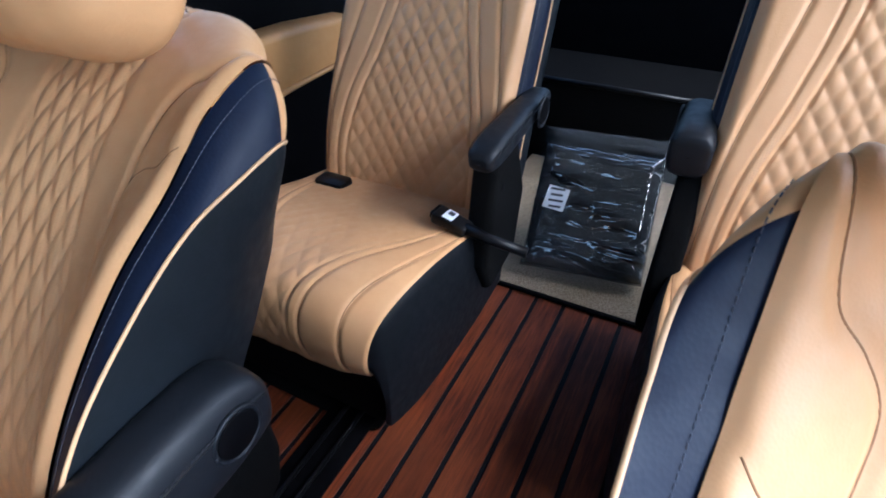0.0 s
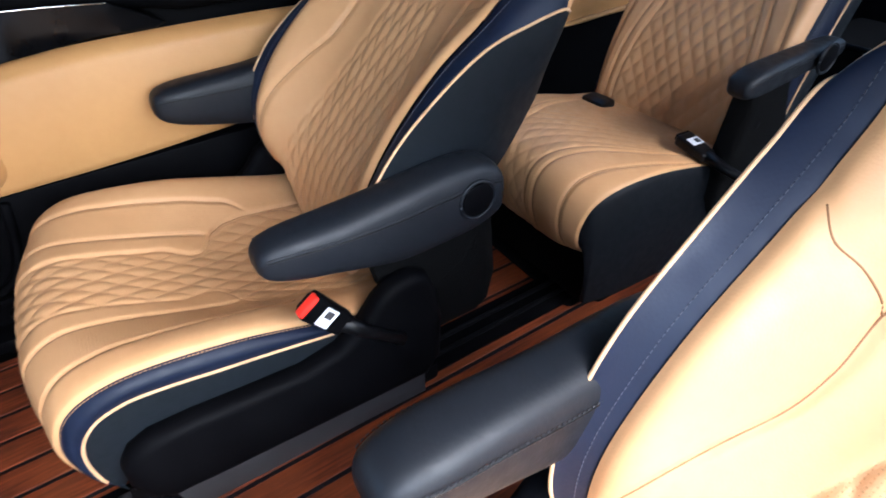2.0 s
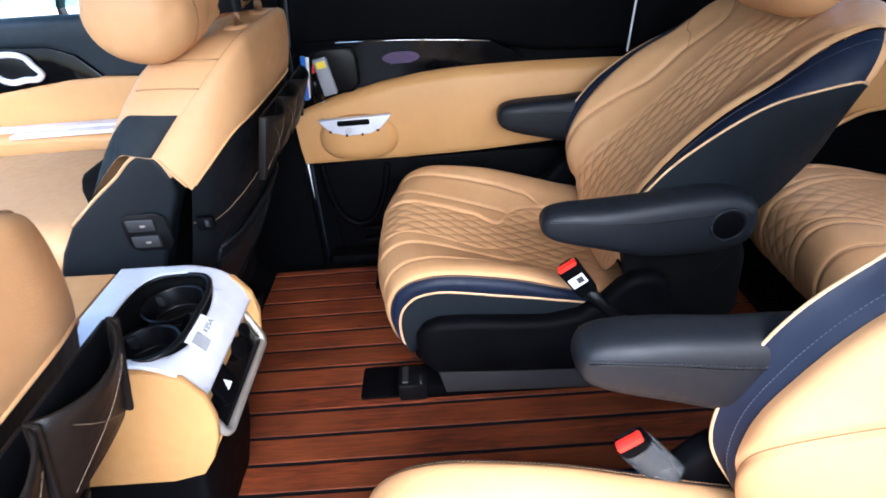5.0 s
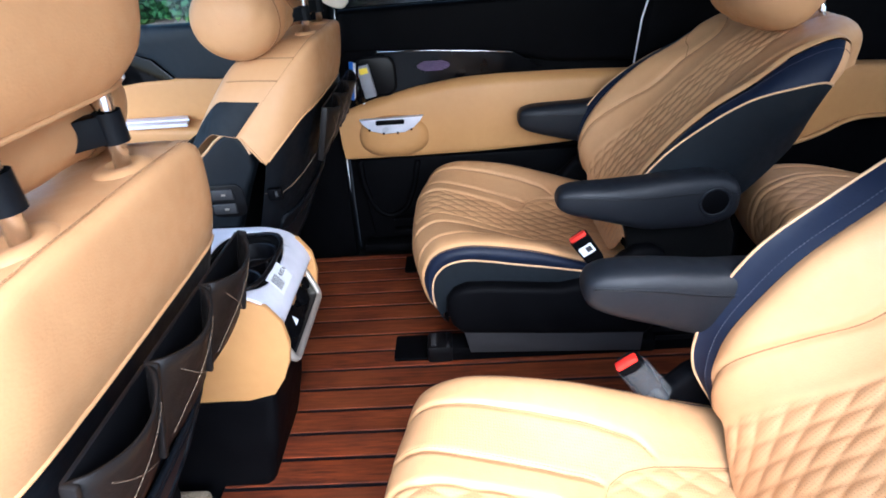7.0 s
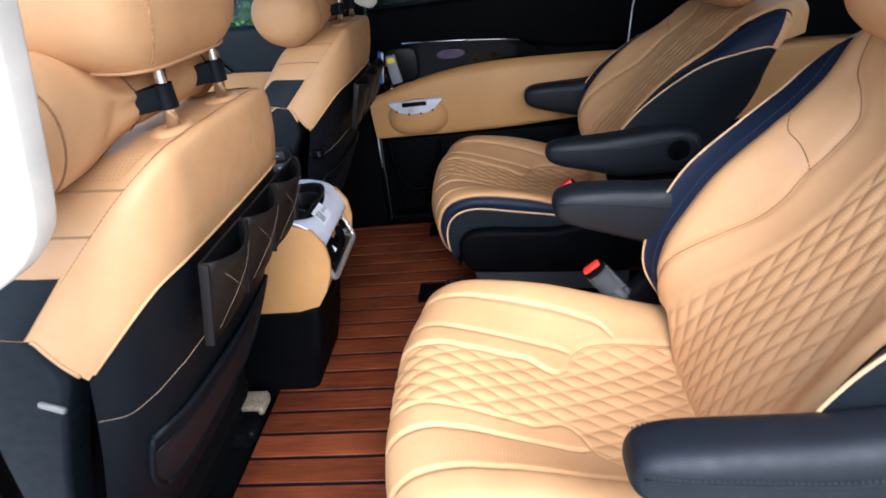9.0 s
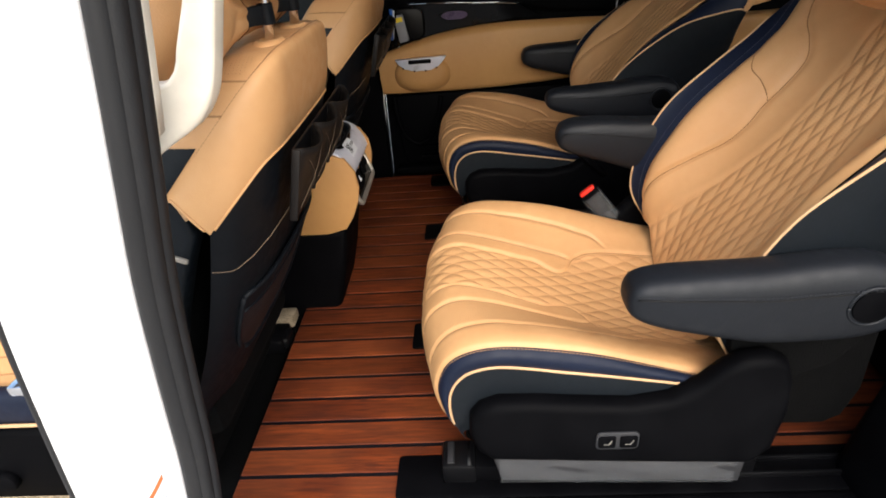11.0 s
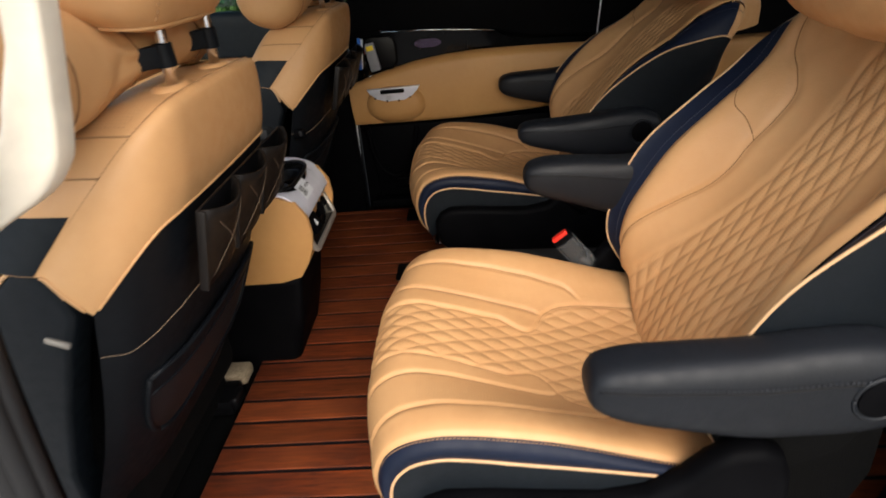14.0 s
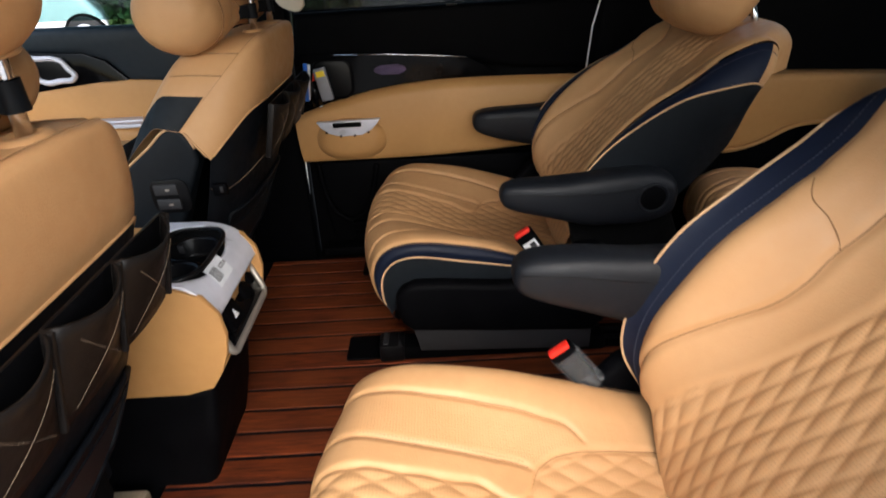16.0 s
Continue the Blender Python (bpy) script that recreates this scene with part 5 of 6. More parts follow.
# ---- front seats ----
def front_seat(cx, label):
    """A front seat seen from behind: sewn tan cover with sloping shoulders over a black back, headrest on chrome posts."""
    seat = thing("front_seat", label, "car seat", "front seats", (cx, 0, 0))
    kx = [0, 0.10, 0.15, 0.195, 0.228, 0.247]
    edge = ([0.545, 0.547, 0.553, 0.583, 0.632, 0.690], [0.742, 0.740, 0.733, 0.702, 0.650, 0.592])
    hem = ([0.568, 0.569, 0.572, 0.590, 0.622, 0.655], [0.618, 0.618, 0.617, 0.605, 0.572, 0.538])
    fore = ([0.672, 0.674, 0.680, 0.700, 0.722, 0.742], [0.734, 0.732, 0.727, 0.704, 0.656, 0.602])
    face = ([0.745, 0.748, 0.760, 0.79, 0.83, 0.87], [0.560, 0.56, 0.56, 0.54, 0.50, 0.46])
    low = ([0.800, 0.802, 0.808, 0.820, 0.834, 0.848], [0.10, 0.10, 0.10, 0.10, 0.10, 0.10])
    xs = np.sin(np.linspace(-math.pi / 2, math.pi / 2, 81)) * 0.247
    rim = lambda K: np.stack([xs, along(kx, K[0], np.abs(xs)), along(kx, K[1], np.abs(xs))], 1)
    e, h, f, g, l = (rim(K) for K in (edge, hem, fore, face, low))
    def span(a, b, n, puff):
        nrm = np.cross(np.gradient(a, axis=0), b - a)
        nrm /= np.linalg.norm(nrm, axis=1)[:, None] + 1e-9
        return [a + (b - a) * q + puff * math.sin(math.pi * q) ** 0.7 * nrm for q in np.linspace(0, 1, n)]
    mid = np.array([0, 0.67, 0.60])
    def lofted(a, b, n, puff):
        rows = span(a, b, n, puff)
        k = len(xs) // 2
        if np.dot(rows[n // 2][k] - 0.5 * (a[k] + b[k]), a[k] - mid) < 0:
            rows = span(a, b, n, -puff)
        return rows
    band = lofted(h, e, 16, 0.006)
    top = lofted(e, f, 22, 0.005)
    down = lofted(f, g, 22, 0.015)
    P = np.array(band + top[1:] + down[1:])
    # soften the two sewn ridges
    for _ in range(2):
        P[1:-1] = 0.25 * P[:-2] + 0.5 * P[1:-1] + 0.25 * P[2:]
    rough = np.array([[noise.noise(Vector((11 * p[0] + cx * 7, 11 * p[1], 11 * p[2]))) for p in row] for row in P])
    P[..., 2] += 0.0018 * rough
    tuck = np.clip((np.abs(xs) - 0.19) / 0.05, 0, 1) ** 2 * np.sign(xs)
    P[38:, :, 0] -= 0.022 * tuck * np.linspace(0.2, 1, len(P) - 38)[:, None]
    cover = part("cover", grid(P, "cover"), M_TAN, seat, "tan leather seat cover")
    part("hem", tube((h + np.array([0, -0.001, 0]))[4:-4], 0.0018, 8), M_TAN, cover, "tan hem")
    part("stitching", dashes(P[16] + np.array([0, 0.0045, 0.0022]), 0.0036, 0.0016, 0.0005), M_SEAM, cover)
    # cross seams and one punched insert on each shoulder
    ks = [int(np.argmin(np.abs(xs - s * q))) for s in (-1, 1) for q in (0.180, 0.213)]
    for k in ks:
        part("cross_seam", tube(P[17:36, k] + np.array([0, 0, 0.0004]), 0.0013, 6), M_SEAM, cover)
    for s in (-1, 1):
        cols = [k for k in range(81) if 0.121 < s * xs[k] < 0.179]
        ins = P[19:36][:, cols] + np.array([0, 0, 0.0012])
        part("punched_insert", grid(ins, "insert", ins[..., :2] * 0.9), M_PERF, cover, "punched tan leather")
        cols = [k for k in range(81) if s * xs[k] > 0.2265]
        part("patch", grid(P[18:][:, cols] + np.array([s * 0.0008, 0, 0.0012]), "patch"), M_SIDE, cover, "blue-black leather patch")
    # black back below the hem
    back = span(l, h, 40, 0.0)
    B = np.array(back)
    B[..., 1] += 0.022 * np.sin(np.linspace(0, math.pi, 40))[:, None] * -1.0
    part("back_panel", grid(B, "back"), M_BLACK, seat, "black leatherette back")
    part("core", shaded(box(0.42, 0.10, 0.46, 0.03, (0, 0.815, 0.33))), M_FELT, seat)
    flank = [(0.800, 0.12), (0.785, 0.28), (0.745, 0.390), (0.706, 0.480), (0.678, 0.536), (0.680, 0.560), (0.688, 0.582), (0.697, 0.596), (0.710, 0.603), (0.729, 0.596), (0.766, 0.566), (0.801, 0.541), (0.868, 0.488), (0.904, 0.440), (0.925, 0.400), (0.93, 0.30), (0.90, 0.12)]
    for sx in (-1, 1):
        part("side_bolster", shaded(slab(flank, sx * 0.049, "x", sx * 0.200, 0.009, 4), angle=60), M_SIDE, seat, "blue-black leather side bolster")
        rim_line = curve(flank[5:13], 60)
        part("piping", tube([(sx * 0.2445, y, z + 0.0005) for y, z in rim_line], 0.0026), M_PIPE, seat)
        end = P[2:17, 0 if sx < 0 else -1]
        part("hem", tube(end + np.array([sx * 0.0004, 0, 0]), 0.0022, 8), M_TAN, cover, "tan hem")
    if cx > 0:
        plate = part("power_pack", shaded(slab(rounded(0.708, 0.438, 0.782, 0.506, 0.018), -0.004, "x", -0.2515, 0.002)), M_SATIN, seat, "seat adjuster switches")
        for z in (0.457, 0.487):
            part("key", shaded(box(0.006, 0.046, 0.022, 0.0028, (-0.257, 0.750, z))), M_GREYP, plate)
            part("symbol", shaded(box(0.0006, 0.008, 0.004, 0, (-0.2604, 0.746, z))), M_FRAME, plate)
        part("lever", shaded(box(0.014, 0.030, 0.026, 0.006, (-0.246, 0.650, 0.478))), M_PLAST, seat, "walk-in lever")
        part("lever_mark", shaded(box(0.002, 0.006, 0.012, 0.0008, (-0.2545, 0.645, 0.481))), M_GREYP, seat)
    else:
        part("lever", shaded(box(0.006, 0.030, 0.008, 0.003, (-0.251, 0.708, 0.507), m=Matrix.Rotation(radians(24), 4, "X"))), M_FRAME, seat, "silver seat lever")
    # headrest on chrome posts
    for sx in (-0.071, 0.061):
        part("collar", rings([(0.728, 0, 0, 0.033, 0.023), (0.7415, 0, 0, 0.032, 0.022), (0.7465, 0, 0, 0.026, 0.018), (0.7472, 0, 0, 0.015, 0.011), (0.7440, 0, 0, 0.010, 0.009), (0.7435, 0, 0, 0.001, 0.001)], (sx, 0.579, 0), 32, 2.0, "z"), M_TAN, seat, "tan post collar")
        part("post", tube([(sx, 0.579, 0.72), (sx - 0.001, 0.573, 0.80), (sx - 0.002, 0.568, 0.88)], 0.0070, 18), M_CHROME, seat, "chrome headrest post")
    half, mid_h = (0.147, 0.070, 0.106), (-0.022, 0.594, 0.914)
    head = part("headrest", pillow(mid_h, half, 8, 5 + cx, 4.0, 0.003), M_TAN, seat)
    pw, ca, sa = 2 / 4.0, math.cos(-0.95) ** (2 / 4.0), -math.sin(0.95) ** (2 / 4.0)
    ring = []
    for a in np.linspace(0, 2 * math.pi, 80):
        x = 1.008 * half[0] * ca * math.copysign(abs(math.cos(a)) ** pw, math.cos(a))
        y = 1.015 * half[1] * ca * math.copysign(abs(math.sin(a)) ** pw, math.sin(a))
        z = half[2] * sa
        ring.append((mid_h[0] + x, mid_h[1] + y * math.cos(radians(8)) - z * math.sin(radians(8)), mid_h[2] + y * math.sin(radians(8)) + z * math.cos(radians(8))))
    part("welt", tube(ring, 0.0022, 6), M_TAN, head)
    for sx in (-0.118,):  # sewn line down the rear of the headrest
        down_line = []
        for a in np.linspace(-0.75, 0.95, 40):
            q = 1 - abs(sx - mid_h[0]) ** 4.0 / half[0] ** 4.0
            y = -half[1] * max(0.0, q * math.cos(a) ** 2) ** (1 / 4.0) * 1.012
            z = half[2] * math.copysign(abs(math.sin(a)) ** pw, math.sin(a))
            down_line.append((sx, mid_h[1] + y * math.cos(radians(8)) - z * math.sin(radians(8)), mid_h[2] + y * math.sin(radians(8)) + z * math.cos(radians(8))))
        part("stitching", dashes(down_line, 0.0046, 0.0030, 0.0007), M_SEAM, head)
    # cushion ahead
    part("cushion", shaded(box(0.46, 0.52, 0.23, 0.06, (0, 1.13, 0.350), 5)), M_TAN, seat)
    for k in range(4):
        part("cross_seam", tube([(sx2 * 0.2305, 0.95 + 0.005 * k, 0.30 + 0.035 * k) for sx2 in (-1,)] + [(-0.2312, 1.13, 0.295 + 0.036 * k), (-0.2305, 1.32, 0.29 + 0.036 * k)], 0.0012, 6), M_SEAM, seat)
    part("cushion_band", shaded(box(0.478, 0.53, 0.075, 0.02, (0, 1.13, 0.218), 3)), M_NAVY, seat, "dark band with cream piping")
    for sx in (-1, 1):
        part("piping", tube([(sx * 0.240, 0.87, 0.190), (sx * 0.241, 1.12, 0.190), (sx * 0.240, 1.39, 0.186)], 0.0035), M_PIPE, seat)
        base = part("side_cover", shaded(box(0.03, 0.55, 0.21, 0.02, (sx * 0.222, 1.135, 0.065), 3)), M_PLAST, seat, "black plastic seat side cover")
        part("knob", shaded(disc(0.022, sx * 0.016, (sx * 0.236, 1.186, 0.05), "x", 0.005)), M_PLAST, base)
        part("lever", shaded(box(0.016, 0.03, 0.045, 0.006, (sx * 0.240, 1.245, 0.048))), M_SATIN, base)
    part("track", shaded(box(0.44, 0.52, 0.05, 0.01, (0, 1.08, 0.03))), M_FELT, seat)
    part("track_foot", shaded(box(0.050, 0.060, 0.030, 0.007, (0.185, 0.810, 0.006), 3)), M_SATIN, seat, "black rail end cap")
    return seat


FRONT_L, FRONT_R = -0.395, 0.455
front_seat(FRONT_L, "tan leather driver seat with black back and storage pockets")
front_seat(FRONT_R, "tan leather passenger seat with black back")


def neck_pillow(cx, reach):
    """A bone-shaped roll: a full lobe at one end, gathered to a waist between the posts."""
    p = thing("neck_pillow", "bone-shaped tan leather neck pillow strapped to the headrest posts", "pillow", "neck pillows")
    st = curve([(-0.296, 0.672, 0.790, 0.004), (-0.293, 0.672, 0.790, 0.026), (-0.282, 0.671, 0.790, 0.046), (-0.255, 0.668, 0.790, 0.063), (-0.205, 0.664, 0.790, 0.070), (-0.165, 0.655, 0.789, 0.063), (-0.130, 0.640, 0.787, 0.047), (-0.100, 0.626, 0.784, 0.034),
                (-0.050, 0.622, 0.784, 0.032), (0.0, 0.622, 0.784, 0.033), (0.060, 0.626, 0.784, 0.034), (0.095, 0.640, 0.784, 0.043), (0.135, 0.652, 0.784, 0.047), (0.165, 0.656, 0.784, 0.038), (0.180, 0.657, 0.784, 0.020), (0.184, 0.657, 0.784, 0.003)], 110)
    st[:, 0] = np.where(st[:, 0] < -0.1, -0.1 + (st[:, 0] + 0.1) * reach, st[:, 0])
    st[0, 3] = st[-1, 3] = 0.0
    ang = np.linspace(-math.pi, math.pi, 72, endpoint=False)
    P = []
    for x, y, z, rad in st:
        pull = math.exp(-((abs(x + 0.005) - 0.112) / 0.028) ** 2)
        row = []
        for a in ang:
            q = Vector((x, math.cos(a) * rad, math.sin(a) * rad))
            k = rad * (1 + 0.028 * noise.noise(q * 22 + Vector((cx, 0, 0)))) + 0.0022 * pull * math.sin(9 * a + 2.0 * noise.noise(q * 30)) - 0.0016 * max(0.0, math.sin(3 * a + 60 * x)) ** 6
            row.append((cx + x, y + 1.06 * k * math.cos(a), z + k * math.sin(a)))
        P.append(row)
    P = np.array(P)
    part("body", grid(P, "pillow", wrap=True), M_TAN, p)
    for x in (-0.1 - 0.112 * reach, -0.094, 0.075):  # sewn rings
        i = int(np.argmin(np.abs(st[:, 0] - x)))
        mid = P[i].mean(0)
        part("welt", tube([mid + (q - mid) * 1.006 for q in list(P[i]) + [P[i][0]]], 0.0012, 6), M_CREASE_SHADE, p)
    i, j = (int(np.argmin(np.abs(st[:, 0] - x))) for x in (-0.1 - 0.112 * reach, -0.125))
    for c in (24, 50):
        part("welt", tube([q * 1.0 for q in P[i:j, c]], 0.0014, 6), M_CREASE_SHADE, p)
    for sx in (-0.071, 0.061):
        loop = [(cx + sx + 0.0125 * math.cos(a), 0.575 + 0.0105 * math.sin(a)) for a in np.linspace(0, 2 * math.pi, 20)]
        part("strap", grid(np.array([[(x, y, z) for x, y in loop] for z in (0.766, 0.768, 0.790, 0.792)]), "strap"), M_BLACK, p, "black elastic strap")
        part("strap_tail", shaded(box(0.036, 0.017, 0.024, 0.002, (cx + sx - 0.013, 0.588, 0.779), m=Matrix.Rotation(radians(-42), 4, "Z"))), M_BLACK, p)


neck_pillow(FRONT_L, 1.0)
neck_pillow(FRONT_R, 0.80)


def organiser(cx, label):
    """A leather strip of open pockets hung across the seat back, with cream cross stitching."""
    o = thing("seat_organiser", label, "organiser", "seat organisers")
    yb = lambda z: 0.552 + 0.25 * (0.60 - z)
    x0, x1 = cx - 0.158, cx + 0.180
    edges = np.linspace(x0, x1, 4)
    for a, b in zip(edges[:-1], edges[1:]):
        rows = []
        for z in np.linspace(0.495, 0.604, 9):
            h = (z - 0.495) / 0.109
            rows.append([(x, yb(z) - 0.004 - (0.006 + 0.016 * h) * math.sin(math.pi * q) ** 0.6, z - 0.012 * h * math.sin(math.pi * q)) for q, x in zip(np.linspace(0, 1, 15), np.linspace(a, b, 15))])
        pocket = part("pocket", grid(rows, "pocket"), M_BROWN, o, "open leather pocket")
        pocket.modifiers.new("thickness", "SOLIDIFY").thickness = 0.003
        P = np.array(rows)
        for i0, i1 in ((2, 12), (12, 2)):
            mix = lambda r, q: (1 - r % 1) * ((1 - q % 1) * P[int(r), int(q)] + (q % 1) * P[int(r), int(q) + 1]) + (r % 1) * ((1 - q % 1) * P[int(r) + 1, int(q)] + (q % 1) * P[int(r) + 1, int(q) + 1])
            line = np.array([mix(r, q) + (0, -0.0022, 0) for r, q in zip(np.linspace(1, 6.9, 25), np.linspace(i0, i1, 25))])
            part("stitching", dashes(line, 0.005, 0.0012, 0.0003), M_THREAD, pocket)
        part("stitching", dashes(P[:, 0] + (0.004, -0.003, 0)), M_THREAD, pocket)
        part("backing", shaded(box(b - a - 0.002, 0.004, 0.112, 0.001, ((a + b) / 2, 0.5 * (yb(0.495) + yb(0.604)), 0.55), m=Matrix.Rotation(0.245, 4, "X"))), M_SATIN, o)
    for x in edges:
        part("gusset", shaded(box(0.006, 0.012, 0.112, 0.0025, (x, 0.559, 0.550), m=Matrix.Rotation(0.245, 4, "X"))), M_BROWN, o, "folded leather pocket side")
    for ob in o.children:
        ob.location.z += 0.012
    return o


organiser(FRONT_L, "dark leather pocket organiser on the driver seat back")
organiser(FRONT_R, "dark leather pocket organiser on the passenger seat back")


def back_details(cx):
    """Sewn line and mesh map pocket low on a front seat back."""
    b = thing("map_pocket", "black mesh map pocket on the seat back", "pocket", "map pockets")
    def surf(x, z, lift=0.004):
        top = np.interp(abs(x), [0, 0.10, 0.15, 0.195, 0.228, 0.247], [0.568, 0.569, 0.572, 0.590, 0.622, 0.655])
        zt = np.interp(abs(x), [0, 0.10, 0.15, 0.195, 0.228, 0.247], [0.618, 0.618, 0.617, 0.605, 0.572, 0.538])
        bot = np.interp(abs(x), [0, 0.10, 0.15, 0.195, 0.228, 0.247], [0.800, 0.802, 0.808, 0.820, 0.834, 0.848])
        q = (z - 0.10) / (zt - 0.10)
        return (cx + x, bot + (top - bot) * q - 0.022 * math.sin(math.pi * min(1, max(0, q))) - lift, z)
    rows = [[surf((-0.203 + 0.37 * a) * (1 - 0.16 * (1 - h) ** 3), 0.262 + 0.022 * (1 - h) * abs(2 * a - 1) ** 6 + (0.143 - 0.022 * (1 - h) * abs(2 * a - 1) ** 6) * h, 0.004 + 0.006 * math.sin(math.pi * a) * h) for a in np.linspace(0, 1, 16)] for h in np.linspace(0, 1, 10)]
    R = np.array(rows)
    k = 7
    part("mesh", grid(R[:k + 1], "mesh", R[:k + 1][..., [0, 2]] * 1.1), M_MESH, b)
    part("elastic_hem", grid(R[k:], "hem"), M_BLACK, b, "smooth black elastic hem")
    part("rim", tube(R[k], 0.0022, 6), M_BLACK, b)
    for edge in (R[-1], R[:, 0], R[0], R[:, -1]):
        part("rim", tube(edge, 0.0045, 8), M_BLACK, b)
    line = [surf(x, z, 0.002) for x, z in curve([(-0.247, 0.480), (-0.225, 0.468), (-0.195, 0.472), (-0.15, 0.481), (-0.10, 0.484), (-0.04, 0.482)], 60)]
    part("stitching", dashes(line, 0.005, 0.0012, 0.0006), M_THREAD, b)


back_details(FRONT_L)
back_details(FRONT_R)


# ---- centre console ----
def console():
    c = thing("centre_console", "tan leather centre console with silver cup holder surround", "console")
    x0, x1 = -0.088, 0.142
    side = [(0.668, 0.228), (0.642, 0.236), (0.614, 0.300), (0.596, 0.345), (0.598, 0.380), (0.62, 0.386), (0.765, 0.386), (0.78, 0.440), (1.30, 0.450), (1.30, 0.20), (0.9, 0.21)]
    part("body", shaded(slab(side, x1 - x0, "x", x0, 0.012, 4), angle=50), M_PANEL, c, "tan leather console body")
    cheek = [(0.800, 0.226), (0.668, 0.226), (0.622, 0.238), (0.600, 0.270), (0.583, 0.310), (0.576, 0.345), (0.580, 0.385), (0.600, 0.418), (0.640, 0.4335), (0.775, 0.4375), (0.80, 0.36)]
    part("lower_lip", shaded(slab([(0.668, 0.2265), (0.6225, 0.2385), (0.602, 0.268), (0.612, 0.278), (0.66, 0.262)], x1 - x0 - 0.020, "x", x0 + 0.010, 0.003, 2), angle=50), M_PANEL, c)
    for x in (x0 - 0.001, x1 - 0.011):
        part("cheek", shaded(slab(cheek, 0.012, "x", x, 0.003, 2)), M_PANEL, c)
    part("base", shaded(slab([(0.690, -0.045), (0.650, 0.10), (0.624, 0.232), (1.35, 0.235), (1.35, -0.045)], x1 - x0 - 0.012, "x", x0 + 0.006, 0.02, 3)), M_PLAST, c, "black console base")
    # silver surround, cup wells and rear panel follow the rear edge
    prof = curve([(0.770, 0.4405), (0.70, 0.4395), (0.650, 0.4365), (0.618, 0.424), (0.594, 0.392), (0.588, 0.372)], 56)
    xs = np.linspace(x0 + 0.004, x1 - 0.004, 66)
    P = np.array([[(x, y - 0.001, z + 0.001) for x in xs] for y, z in prof])
    bm = bmesh.new()
    V = [[bm.verts.new(p) for p in row] for row in P]
    hole = lambda p: abs((p[0] - 0.022) / 0.094) ** 3.2 + abs((p[1] - 0.668) / 0.058) ** 3.2 < 1
    for i in range(len(V) - 1):
        for j in range(len(xs) - 1):
            m = 0.25 * (P[i, j] + P[i + 1, j] + P[i, j + 1] + P[i + 1, j + 1])
            if not hole(m):
                bm.faces.new((V[i][j], V[i][j + 1], V[i + 1][j + 1], V[i + 1][j]))
    bmesh.ops.delete(bm, geom=[v for v in bm.verts if not v.link_faces], context="VERTS")
    py, pz = prof[::-1, 0] - 0.001, prof[::-1, 1] + 0.001
    for v in bm.verts:
        g = abs((v.co.x - 0.022) / 0.094) ** 3.2 + abs((v.co.y - 0.668) / 0.058) ** 3.2
        if v.is_boundary and g < 2.4 and abs(v.co.x - 0.022) < 0.102 and 0.600 < v.co.y < 0.74:
            k = g ** (-1 / 3.2)
            v.co.x, v.co.y = 0.022 + (v.co.x - 0.022) * k, 0.668 + (v.co.y - 0.668) * k
            v.co.z = float(np.interp(v.co.y, py, pz))
    rim = part("surround", shaded(bm), M_SILVER, c, "pale silver cup holder surround")
    rim.modifiers.new("thickness", "SOLIDIFY").thickness = -0.004
    ring = [(0.022 + 0.095 * math.copysign(abs(math.cos(a)) ** (2 / 3.2), math.cos(a)), 0.668 + 0.059 * math.copysign(abs(math.sin(a)) ** (2 / 3.2), math.sin(a)), 0.4395) for a in np.linspace(0, 2 * math.pi, 60)]
    part("well_rim", tube(ring, 0.004, 8), M_SATIN, c)
    well = np.array([[(0.022 + k * 0.092 * math.copysign(abs(math.cos(a)) ** (2 / 3.2), math.cos(a)), 0.668 + k * 0.056 * math.copysign(abs(math.sin(a)) ** (2 / 3.2), math.sin(a)), z)
                      for a in np.linspace(0, 2 * math.pi, 60)] for k, z in ((1.03, 0.440), (1.0, 0.428), (0.97, 0.395), (0.9, 0.390), (0.0, 0.389))])
    part("tray", grid(well, "tray"), M_FELT, c, "black cup tray")
    for dx in (-0.047, 0.047):
        cup = np.array([[(0.022 + dx + r * math.cos(a), 0.668 + r * math.sin(a), z) for a in np.linspace(0, 2 * math.pi, 40)] for r, z in ((0.0455, 0.424), (0.0435, 0.426), (0.041, 0.422), (0.0385, 0.394), (0.037, 0.3905), (0.0, 0.3905))])
        part("cup_ring", grid(cup, "cup"), M_SATIN, c, "round black cup well")
        for k in range(2):
            a = radians(180 * k + 55)
            part("cup_tab", shaded(box(0.007, 0.014, 0.018, 0.003, (0.022 + dx + 0.039 * math.cos(a), 0.668 + 0.039 * math.sin(a), 0.412))), M_GREYP, c)
    part("cup_bridge", shaded(box(0.010, 0.060, 0.028, 0.004, (0.022, 0.668, 0.406))), M_GLOSS, c)
    # rear socket panel in a satin frame
    m = Matrix.Translation((0.028, 0.5985, 0.336)) @ Matrix.Rotation(radians(-20), 4, "X")
    def put(bm, mat, name, label="", parent=None):
        bmesh.ops.transform(bm, matrix=m, verts=bm.verts)
        return part(name, shaded(bm), mat, parent or c, label)
    frame_bar = tube([tuple(m @ Vector((a, -0.004, b))) for a, b in rounded(-0.099, -0.046, 0.099, 0.046, 0.014) + [(0.099, 0.032)]], 0.0065, 8)
    part("panel_frame", frame_bar, M_FRAME, c, "pale satin frame")
    face = put(slab(rounded(-0.098, -0.042, 0.098, 0.044, 0.012), 0.012, "y", -0.003, 0.002), M_GLOSS, "socket_panel", "gloss black socket panel")
